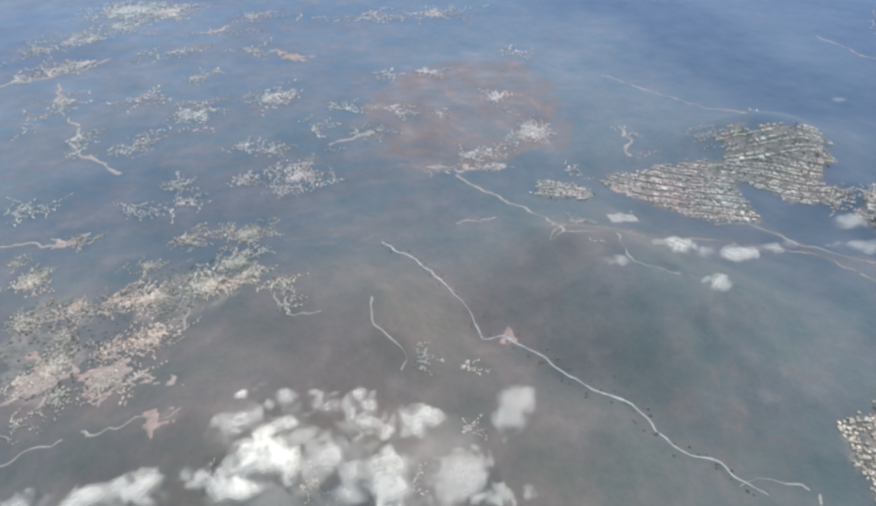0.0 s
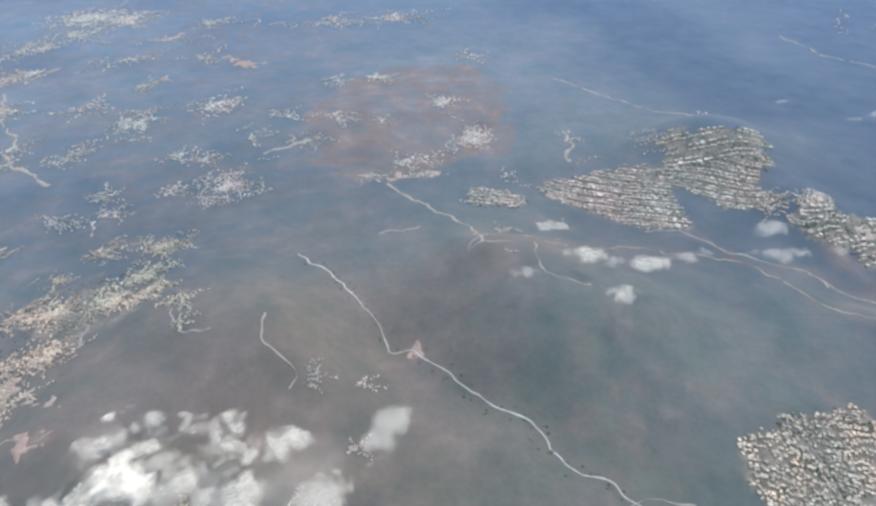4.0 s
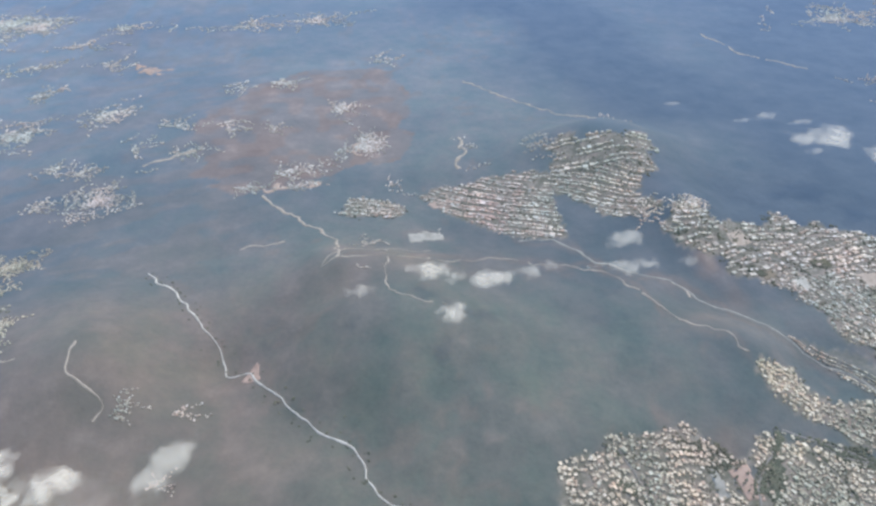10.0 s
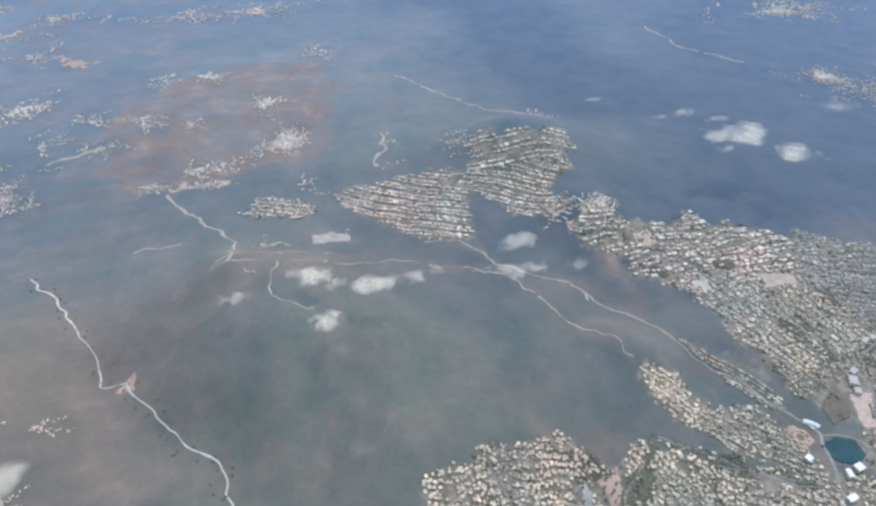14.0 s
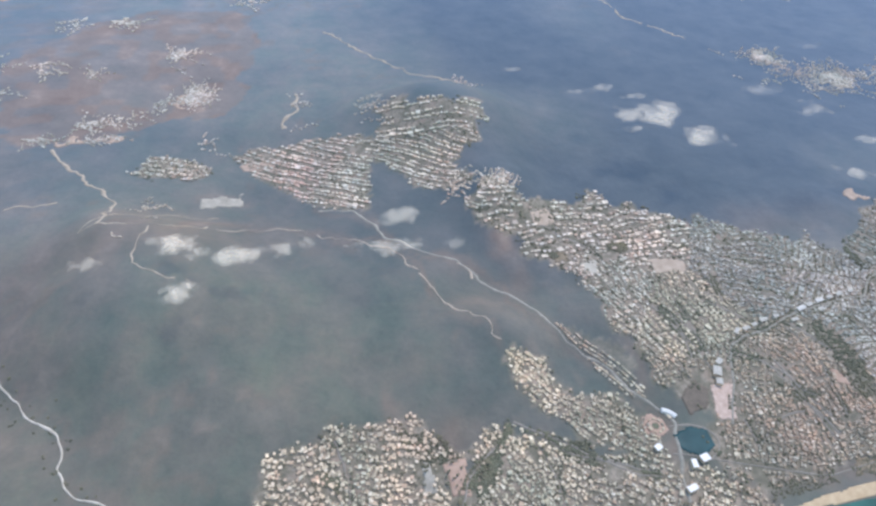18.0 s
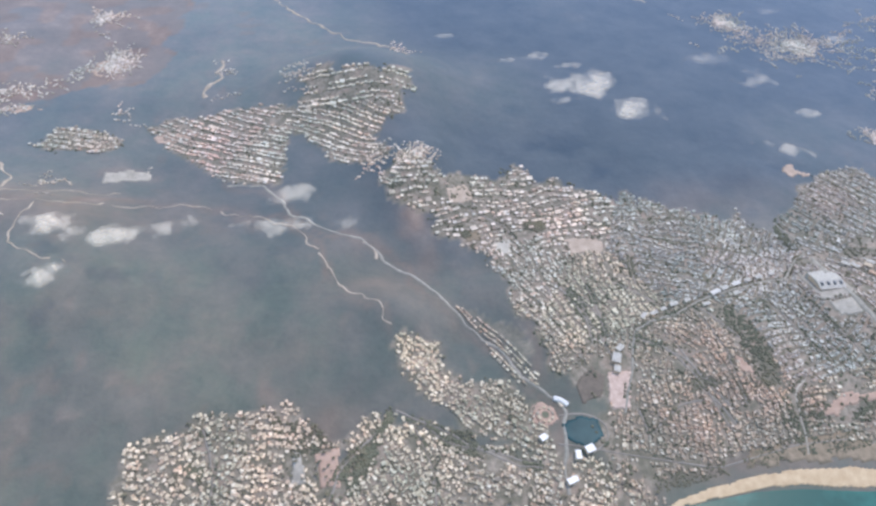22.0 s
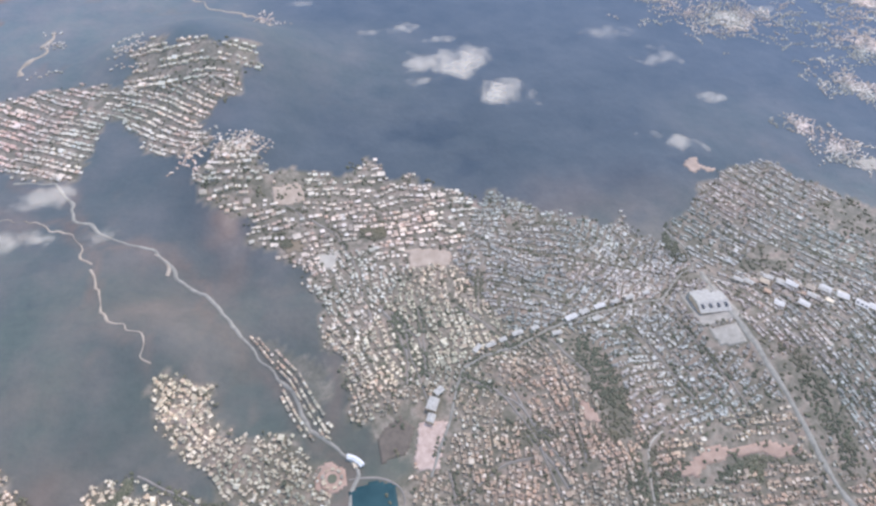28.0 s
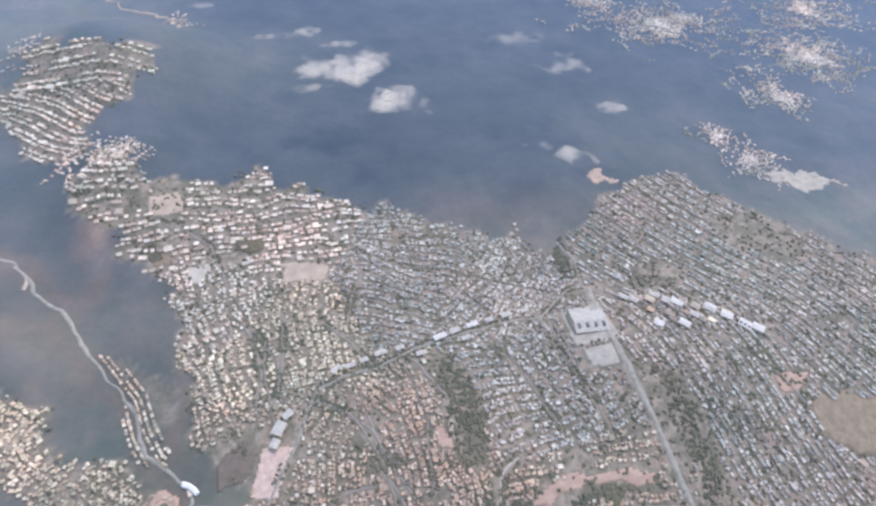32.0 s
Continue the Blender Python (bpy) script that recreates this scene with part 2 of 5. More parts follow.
ROOF_CREAM, ROOF_GREY, ROOF_BROWN, ROOF_SAND = (varied(n, c, 0.8, "Island", interp="CONSTANT") for n, c in (("roofs_cream", CREAMS), ("roofs_grey", GREYS), ("roofs_brown", BROWNS), ("roofs_sand", SANDS)))
ROOF_ALL, WALL_ALL = varied("roofs_far", ROOFS, 0.8, "Island", interp="CONSTANT"), varied("walls_far", WALLS, 0.9, "Island", interp="CONSTANT")
GREEN = varied("tree_leaf", [(0.0, (0.088, 0.100, 0.068)), (0.5, (0.118, 0.124, 0.088)), (1.0, (0.155, 0.146, 0.108))], 0.8, "Island", 2.5)
ASPHALT = plain("worn_asphalt", (0.175, 0.158, 0.132), (0.26, 0.235, 0.20), 0.35)
DUST_ROAD = plain("dust_road", (0.26, 0.215, 0.165), (0.40, 0.34, 0.27), 0.3)
PALE_ROAD = plain("pale_road", (0.34, 0.31, 0.25), (0.56, 0.51, 0.43), 0.4)
ORANGE_EARTH = plain("orange_earth", (0.26, 0.195, 0.15), (0.43, 0.325, 0.255), 0.35)
GREY_EARTH = plain("grey_earth", (0.22, 0.205, 0.17), (0.38, 0.35, 0.295), 0.3)
PALE_ASPHALT = plain("pale_asphalt", (0.175, 0.168, 0.140), (0.31, 0.295, 0.25), 0.5)
SAND = plain("beach_sand", (0.38, 0.275, 0.165), (0.50, 0.385, 0.25), 0.3, 0.9)
RED_EARTH = plain("red_earth", (0.29, 0.195, 0.145), (0.42, 0.30, 0.23), 0.35)
PINK_EARTH = plain("pink_paving", (0.34, 0.245, 0.195), (0.52, 0.40, 0.33), 0.6)
TAN_EARTH = plain("tan_earth", (0.28, 0.22, 0.165), (0.41, 0.33, 0.26), 0.3)
DRY_GRASS = plain("dry_grass", (0.150, 0.122, 0.082), (0.270, 0.212, 0.150), 0.4)
DARK_EARTH = plain("dark_earth", (0.105, 0.088, 0.070), (0.165, 0.135, 0.105), 0.4)
PALE_EARTH = plain("pale_earth", (0.31, 0.285, 0.235), (0.43, 0.395, 0.33), 0.25)
WHITE_ROOF = plain("white_sheet_roof", (0.26, 0.25, 0.22), (0.44, 0.42, 0.37), 0.9, 0.7)
CHALK = plain("chalky_roof", (0.37, 0.36, 0.33), (0.54, 0.52, 0.48), 0.8, 0.7)
BRIGHT = plain("white_paint", (0.55, 0.54, 0.51), (0.78, 0.77, 0.74), 0.8, 0.6)
DARK_GLASS = plain("dark_glass", (0.03, 0.035, 0.04), (0.06, 0.065, 0.07), 2.0, 0.15, 0.6, 0.0)
TANK = plain("tank_plastic", (0.55, 0.56, 0.58), (0.75, 0.75, 0.75), 2.0, 0.5)
SEA = water_material("sea_water", (0.008, 0.070, 0.060), (0.020, 0.135, 0.112), 0.5)
POND = water_material("pond_water", (0.018, 0.052, 0.060), (0.035, 0.085, 0.092), 0.9, 0.35, 0.08)


# ---------------------------------------------------------------- ground shape
LATTICE = np.random.RandomState(7).rand(256, 256)


def vnoise(x, y, scale, shift=0.0):
    """Smooth lattice noise in 0..1 at a wavelength in metres."""
    u, v = np.asarray(x, float) / scale + shift, np.asarray(y, float) / scale + shift * 1.7
    i, j = np.floor(u).astype(int), np.floor(v).astype(int)
    fu, fv = u - i, v - j
    fu, fv = fu * fu * (3 - 2 * fu), fv * fv * (3 - 2 * fv)
    a, b = LATTICE[i % 256, j % 256], LATTICE[(i + 1) % 256, j % 256]
    c, d = LATTICE[i % 256, (j + 1) % 256], LATTICE[(i + 1) % 256, (j + 1) % 256]
    return (a * (1 - fu) + b * fu) * (1 - fv) + (c * (1 - fu) + d * fu) * fv


def inside(poly, x, y):
    x, y = np.asarray(x, float), np.asarray(y, float)
    hit = np.zeros(x.shape, bool)
    for (x0, y0), (x1, y1) in zip(poly, poly[1:] + poly[:1]):
        if y0 != y1:
            hit ^= ((y0 > y) != (y1 > y)) & (x < (x1 - x0) * (y - y0) / (y1 - y0) + x0)
    return hit


def to_line(line, x, y):
    """Distance from points to a polyline."""
    best = np.full(np.shape(x), 1e9)
    for (x0, y0), (x1, y1) in zip(line, line[1:]):
        dx, dy = x1 - x0, y1 - y0
        k = np.clip(((x - x0) * dx + (y - y0) * dy) / (dx * dx + dy * dy + 1e-9), 0, 1)
        best = np.minimum(best, np.hypot(x - x0 - k * dx, y - y0 - k * dy))
    return best


# Outlines of the built-up areas, in metres.
CITY = [(107, 236), (112, 244), (119, 247.5), (129, 244), (134, 230), (148, 229.5), (166, 231), (174, 241.5), (181.5, 240), (184, 227), (206, 222), (222, 209.5), (236, 205), (247, 200), (262, 189.5), (272.3, 186.6), (286.7, 183.1), (292.7, 171.2), (297.7, 159), (307.9, 161), (308.3, 179.5), (336.7, 196.7), (350.4, 206.3), (370.4, 204.4), (392.7, 187.7), (418.8, 157.9), (444.9, 139.9), (520, 110), (520, 40), (400, 38), (330, 40), (296, 50), (276, 60), (258, 66), (200, 67.9), (172, 66), (160, 79.9), (172, 94.8), (168, 104.8), (158.1, 108.8), (155.5, 121), (154, 137), (150, 154), (148, 172), (134, 185.6), (124, 203), (112, 219), (106, 230)]
HILL_WEST = [(-21.5, 316.3), (-15, 325.5), (33, 322.7), (65, 315), (60, 291), (52.3, 265), (49, 246), (25, 255.3), (4, 276), (-8.8, 296)]
HILL_EAST = [(71.5, 332), (80, 334), (100, 322), (122, 321), (132, 315), (125.4, 286.5), (113.5, 277), (104.5, 275), (111.5, 247.4), (86.5, 254), (72.5, 280), (60, 296)]
HAMLET = [(-78.8, 299.9), (-68.5, 311.6), (-43.9, 315.2), (-34.6, 300.9), (-42.5, 288.6), (-69.3, 288.6)]
NEAR = [(-6, 60), (-6, 99.2), (-4, 109.2), (12, 112), (15, 118.2), (32, 116.1), (46, 117.3), (52.2, 107.4), (67.3, 96.5), (80.7, 105.1), (90.8, 106.1), (104.6, 97.6), (126, 87), (147, 80.9), (162, 72), (180, 60), (165, 54)]
RIVER_TOWN = [(95, 135.4), (101.9, 137.3), (116.3, 133.5), (112, 124.9), (118.8, 117.1), (134, 112.1), (145, 100), (148, 91), (142, 82.9), (128, 88), (113.7, 97.3), (106.7, 109.8), (95.1, 123.2)]
STRIP = [(129, 147.1), (135, 149.2), (144, 134), (149.1, 113.8), (146, 111.9), (137, 129.9)]
WEST = [(-352, 243), (-326, 242), (-300, 250), (-274, 262), (-251, 247), (-226, 222), (-237, 219), (-258, 224), (-277, 213),
        (-286, 206), (-295, 194), (-308, 191), (-325, 173), (-360, 190)]
TOWNS = [CITY, HILL_WEST, HILL_EAST, HAMLET, NEAR, RIVER_TOWN]
TAN_HILL = [(-172, 350), (-170, 400), (-164, 438), (-146, 488), (-84, 545), (-16, 520), (-18, 430), (-30, 362), (-60, 340), (-110, 331), (-150, 335)]
COAST = [(-900, 46), (-100, 50), (150, 51), (190, 54.6), (216, 55), (234, 52.8), (252, 48.3), (285, 41), (310, 30), (900, 20)]
# Lines of the roads.
VALLEY = [(-178, 256), (-170.5, 245), (-163.6, 240), (-156, 229), (-150.5, 218), (-145, 208.5), (-138.7, 200.5), (-136, 192), (-133.4, 186.2), (-124.8, 186), (-119.4, 179.2), (-110.5, 168.6), (-101, 155), (-95, 147.4), (-85.5, 141), (-80.2, 136.5), (-77.5, 125.8), (-75, 115), (-72, 112), (-66.8, 108.7), (-58.8, 105.8), (-57.6, 101.3), (-56, 95.9), (-47.7, 90.6)]
RIDGE = [(-88, 234.8), (-80, 238), (-70, 235.5), (-54, 229.7), (-28, 239.5), (0, 237), (15.7, 232.5), (39, 223.5), (54, 214), (65, 200), (68.5, 186), (73, 172), (74.5, 166.5), (79, 160), (84.5, 155.5), (94.3, 151.2), (90.5, 146), (94, 141)]
HIGHWAY = [(24.2, 251.8), (41.9, 246), (51.5, 232.5), (57.8, 218.6), (65.5, 211), (78.9, 200.5), (88.3, 195.5), (94, 190), (96.6, 183), (105.7, 176), (112.5, 167), (118.8, 156), (126.9, 144.5), (135, 132.5), (139.8, 119), (144.8, 108.9), (154.7, 101.6), (156.4, 96.2), (153.8, 90.7), (150, 80), (146, 66)]
AVENUE = [(178, 90), (188, 108), (193.4, 118.3), (196.1, 122.9), (204.4, 125.5), (216.6, 126.8), (228.1, 131), (239.4, 133.5), (263, 137.2), (281.6, 138), (298.7, 150.7), (304.9, 152.8), (307, 165), (303, 176)]
CANAL = [(307, 150), (303.2, 129.1), (304.1, 117.2), (304.7, 103.5), (306, 87.8), (308.2, 73.5), (309.7, 61.5), (312, 50)]
CREEK = [(243, 62), (245.8, 70), (246.4, 75), (247, 79), (249, 83), (253, 86.3), (256.7, 88.2)]
EAST_AVE = [(308, 148), (330, 129), (345, 114), (361, 98), (366, 85)]
FAN = [(195, 119), (206, 113), (214, 96), (217, 76)]
SIDE = [(180, 147), (179, 133), (182, 112)]
SHORE = [(148, 84), (176, 74), (205, 64), (240, 66), (262, 64)]
# centre x, y, half widths x, y and height of each hill
HILLS = [(-225, 215, 55, 60, 14.7), (-195, 180, 40, 45, 11.4), (-70, 195, 45, 40, 9.4), (-35, 185, 40, 40, 14), (125, 235, 70, 55, 0.5), (-125, 300, 70, 70, 2.9), (60, 170, 50, 40, 5.8), (-160, 430, 120, 90, 6.5), (200, 150, 80, 60, -1.2), (340, 210, 60, 50, 2.2), (-130, 140, 40, 40, -1.9), (0, 270, 45, 45, -6.1), (300, 110, 90, 40, 9.3), (-125, 188, 26, 30, -9), (-54, 225, 26, 22, 9.8), (-82, 243, 22, 18, 6.9), (-51, 391, 60, 45, -4.8), (-20, 316, 45, 30, -5.5)]
FOLDS = [(124, 284, 30, 30, 8.2), (305, 149, 45, 35, -5.2), (-59, 106, 35, 25, -3.5), (-190, 184, 25, 25, 9.3), (96, 152, 25, 20, 8.6), (123, 242, 25, 25, 12.2), (-27, 269, 25, 18, 1), (88, 106, 30, 18, -2.3), (104, 172, 26, 28, -7), (-98, 154, 22, 20, -7.5), (-78, 136, 16, 18, -6), (-137, 193, 14, 12, -4.5), (148, 100, 16, 12, -4), (-262, 150, 45, 32, 15), (118, 326, 42, 34, 19), (-11, 267, 20, 16, -3.5), (92, 346, 45, 24, 10), (276, 108, 24, 18, -6), (129, 137, 17, 17, -6)]

POND_Z = 4.4


def rise(x, y):
    x, y = np.asarray(x, float), np.asarray(y, float)
    yc = np.interp(x, [p[0] for p in COAST], [p[1] for p in COAST])
    z = np.clip((y - 62) / 60, 0, 1) * 9 + np.clip((y - yc) / 9, 0, 1) * 0.7 + np.clip((y - yc) / 12, -1, 0) * 4
    for a, b, s, u, h in HILLS + FOLDS:
        z = z + h * np.exp(-((x - a) / s) ** 2 - ((y - b) / u) ** 2)
    built = np.zeros(x.shape)
    for t in TOWNS:
        built = np.maximum(built, inside(t, x, y))
    wild = (1 - 0.75 * np.maximum(built, inside(STRIP, x, y))) * np.clip((y - yc - 8) / 30, 0, 1)
    ridge = 1 - np.abs(2 * vnoise(x, y, 46, 3.1) - 1)
    wild = wild * (1 - 0.7 * np.clip((y - 190) / 110, 0, 1))
    z = z + wild * (1.3 * (ridge - 0.55) + 2.2 * (vnoise(x, y, 19, 9.7) - 0.5) + 0.7 * (vnoise(x, y, 8, 4.4) - 0.5))
    basin = np.exp(-(np.hypot(x - 160, y - 87) / 9.5) ** 6)
    z = z * (1 - basin) + POND_Z * basin
    return z + np.clip((y - 560) / 500, 0, 1) * (30 * vnoise(x, y, 210, 1.3) + 8)


def steps(core0, core1, step, far):
    """Even steps over the core, growing outwards."""
    vals = list(np.arange(core0, core1 + 0.01, step))
    d, v = step, core1
    while v < far:
        d *= 1.16
        v += d
        vals.append(v)
    d, v = step, core0
    while v > -far:
        d *= 1.16
        v -= d
        vals.insert(0, v)
    return np.array(vals)


GX, GY = steps(-440, 470, 2.6, 4600), steps(44, 560, 2.6, 4600)
MX, MY = np.meshgrid(GX, GY, indexing="ij")
GZ = rise(MX, MY)


def ground_z(x, y):
    """Height of the ground sheet, as its facets have it."""
    x, y = np.asarray(x, float), np.asarray(y, float)
    i, j = np.clip(np.searchsorted(GX, x) - 1, 0, len(GX) - 2), np.clip(np.searchsorted(GY, y) - 1, 0, len(GY) - 2)
    u, v = (x - GX[i]) / (GX[i + 1] - GX[i]), (y - GY[j]) / (GY[j + 1] - GY[j])
    return (GZ[i, j] * (1 - u) + GZ[i + 1, j] * u) * (1 - v) + (GZ[i, j + 1] * (1 - u) + GZ[i + 1, j + 1] * u) * v


def mesh_object(name, verts, faces, material, smooth=False, parent=None):
    me = bpy.data.meshes.new(name)
    me.from_pydata([tuple(v) for v in verts], [], faces)
    if smooth:
        me.polygons.foreach_set("use_smooth", [True] * len(me.polygons))
    for mt in (material if isinstance(material, (list, tuple)) else [material]):
        me.materials.append(mt)
    me.update()
    ob = new(name, me)
    if parent:
        ob.parent = parent
    return ob


nx, ny = len(GX), len(GY)
gverts = np.stack([MX, MY, GZ], -1).reshape(-1, 3)
idx = np.arange(nx * ny).reshape(nx, ny)
gfaces = np.stack([idx[:-1, :-1], idx[1:, :-1], idx[1:, 1:], idx[:-1, 1:]], -1).reshape(-1, 4)
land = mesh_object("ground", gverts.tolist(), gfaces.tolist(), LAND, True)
tagged(land, "hilly green and brown scrub land with bare soil", "ground", kind="structure")
# land cover: bare soil, built ground, lush woods with some painted haze
wx = MX + 14 * (vnoise(MX, MY, 17, 2.2) - 0.5) + 6 * (vnoise(MX, MY, 6, 5.2) - 0.5)
wy = MY + 14 * (vnoise(MX, MY, 17, 7.9) - 0.5) + 6 * (vnoise(MX, MY, 6, 8.8) - 0.5)
bx, by = MX + 10 * (vnoise(MX, MY, 9, 4.2) - 0.5) + 3 * (vnoise(MX, MY, 4, 2.2) - 0.5), MY + 10 * (vnoise(MX, MY, 9, 8.1) - 0.5) + 3 * (vnoise(MX, MY, 4, 7.9) - 0.5)
town = 0.75 * inside(WEST, wx, wy) * (vnoise(MX, MY, 14, 6.3) > 0.35)
for t in TOWNS:
    town = np.maximum(town, inside(t, bx, by))
town = np.maximum(town, 0.6 * inside(STRIP, bx, by))
soil = 0.85 * inside(TAN_HILL, wx + 26 * (vnoise(MX, MY, 34, 8.2) - 0.5), wy + 26 * (vnoise(MX, MY, 34, 2.6) - 0.5)) * (0.35 + 0.4 * vnoise(MX, MY, 40, 6.1) + 0.35 * (vnoise(MX, MY, 11, 3.2) > 0.52))
for a, b, s, u, h in [(-160, 430, 12, 18, 0.85), (-168, 400, 8, 22, 0.6), (-185, 165, 70, 40, 0.26), (-60, 225, 45, 18, 0.25), (90, 165, 16, 10, 0.22), (122, 200, 8, 18, 0.25), (-330, 180, 40, 30, 0.25),
                      (240, 196, 90, 14, 0.25), (370, 70, 60, 22, 0.3), (280, 76, 40, 8, 0.3), (225, 60, 45, 5, 0.5), (115, 202, 9, 9, 0.75), (151, 128, 5, 20, 0.45), (118, 182, 9, 14, 0.4), (46, 117, 4, 10, 0.5), (66, 101, 13, 8, 0.55), (-330, 178, 14, 16, 0.8), (-300, 172, 10, 10, 0.8), (-270, 146, 10, 5, 0.9), (-280, 195, 16, 8, 0.4)]:
    soil = np.maximum(soil, h * np.exp(-((wx - a) / s) ** 2 - ((wy - b) / u) ** 2))
# more of the dark, haze-tinted woods towards the far east
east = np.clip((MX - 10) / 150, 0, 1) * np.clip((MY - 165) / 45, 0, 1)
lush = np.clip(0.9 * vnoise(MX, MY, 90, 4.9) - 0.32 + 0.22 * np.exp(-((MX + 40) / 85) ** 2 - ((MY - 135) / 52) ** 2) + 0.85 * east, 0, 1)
west = np.clip((-95 - MX) / 60, 0, 1) * np.clip((MY - 232) / 30, 0, 1)
fields = np.clip((vnoise(MX / 2.4, MY, 15, 31.7) * 0.6 + vnoise(MX / 1.8, MY, 6, 37.2) * 0.4 - 0.50) * 5, 0, 0.22)
soil = np.maximum(soil, fields * west)
for line, w, h in ((RIDGE, 2.6, 0.42), (VALLEY, 2.2, 0.28), (HIGHWAY, 3.4, 0.34), (CREEK, 2.5, 0.3)):
    soil = np.maximum(soil, h * np.exp(-(to_line(line, wx, wy) / w) ** 2) * (0.5 + vnoise(MX, MY, 13, 5.5)))
scar = np.clip((vnoise(MX, MY, 5.5, 21.3) * vnoise(MX, MY, 24, 3.9) - 0.50) * 4, 0, 0.26)
soil = np.maximum(soil, scar * (1 - lush))
dry = np.clip((-62 - MX) / 70, 0, 1) * np.clip((250 - MY) / 30, 0, 1) + 0.6 * np.exp(-((MX + 35) / 75) ** 2 - ((MY - 232) / 26) ** 2) + 0.5 * np.exp(-((MX - 95) / 30) ** 2 - ((MY - 172) / 28) ** 2)
dry = np.clip(dry * (0.75 + 0.5 * vnoise(MX, MY, 33, 9.1)), 0, 1)
lush = lush * (1 - 0.75 * dry)
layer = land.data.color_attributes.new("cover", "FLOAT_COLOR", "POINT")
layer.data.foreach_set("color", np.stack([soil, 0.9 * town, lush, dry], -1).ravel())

sea = mesh_object("sea", [(-4600, -4600, 0), (4600, -4600, 0), (4600, 70, 0), (-4600, 70, 0)], [(0, 1, 2, 3)], SEA)
tagged(sea, "calm dark turquoise sea beyond the beach", "sea", kind="structure")


def drape(name, poly, material, label, category, up=0.1, cell=1.6, ragged=1.2, kind=""):
    """A patch of ground cover that lies on the land, with an uneven rim and a small thickness."""
    px, py = [p[0] for p in poly], [p[1] for p in poly]
    ax, ay = np.arange(min(px) - 2, max(px) + 2 + cell, cell), np.arange(min(py) - 2, max(py) + 2 + cell, cell)
    ux, uy = np.meshgrid(ax, ay, indexing="ij")
    sx, sy = ux + ragged * 2 * (vnoise(ux, uy, 5, 1.1) - 0.5), uy + ragged * 2 * (vnoise(ux, uy, 5, 6.6) - 0.5)
    keep = inside(poly, sx, sy)
    if ragged > 4:
        keep &= vnoise(ux, uy, 3.4, 2.7) * 0.6 + vnoise(ux, uy, 9, 5.1) * 0.4 < 0.58
    num, verts, faces = {}, [], []

    def corner(i, j):
        if (i, j) not in num:
            num[i, j] = len(verts)
            verts.append((ax[i] - cell / 2, ay[j] - cell / 2, float(ground_z(ax[i] - cell / 2, ay[j] - cell / 2)) + up))
        return num[i, j]

    for i, j in zip(*np.nonzero(keep[:-1, :-1])):
        faces.append((corner(i, j), corner(i + 1, j), corner(i + 1, j + 1), corner(i, j + 1)))
    ob = mesh_object(name, verts, faces, material, True)
    so = ob.modifiers.new("thickness", "SOLIDIFY")
    so.thickness, so.offset = 0.3, -1
    return tagged(ob, label, category, kind=kind)


def ribbon(name, line, width, material, label, up=0.14, wobble=0.0, category="road", jag=0.0, broken=0.0):
    """A road or track that follows the land, with a cambered surface and its own shoulders."""
    pts = []
    for (x0, y0), (x1, y1) in zip(line, line[1:]):
        n = max(2, int(math.hypot(x1 - x0, y1 - y0) / 1.5))
        pts += [(x0 + (x1 - x0) * k / n, y0 + (y1 - y0) * k / n) for k in range(n)]
    pts = np.array(pts + [line[-1]], float)
    k = jag * np.minimum(1, np.minimum(np.arange(len(pts)), np.arange(len(pts))[::-1]) / 4)
    for f, amp in ((9, 1.8), (3.3, 1.7)):
        pts = pts + np.stack([vnoise(pts[:, 0], pts[:, 1], f, 1.9) - 0.5, vnoise(pts[:, 0], pts[:, 1], f, 6.2) - 0.5], -1) * 2 * amp * k[:, None]
    for _ in range(1 if jag else 6):
        pts[1:-1] = 0.25 * pts[:-2] + 0.5 * pts[1:-1] + 0.25 * pts[2:]
    d = np.gradient(pts, axis=0)
    side = np.stack([-d[:, 1], d[:, 0]], -1) / (np.hypot(d[:, 0], d[:, 1])[:, None] + 1e-9)
    w = width / 2 * (1 + wobble * (vnoise(pts[:, 0], pts[:, 1], 6, 3.3) - 0.5) * 2)
    verts, faces = [], []
    for k, (p, s) in enumerate(zip(pts, side)):
        for f, dz in ((-1.25, -0.5), (-1, 0), (0, 0.04), (1, 0), (1.25, -0.5)):
            q = p + s * f * w[k]
            sunk = 0.9 if broken and vnoise(p[0], p[1], 7, 14.1) < broken else 0.0
            verts.append((q[0], q[1], float(ground_z(*q)) + up + dz - sunk))
        if k:
            for c in range(4):
                a = 5 * k + c
                faces.append((a - 5, a - 4, a + 1, a))
    return tagged(mesh_object(name, verts, faces, material, True), label, category, kind="structure")


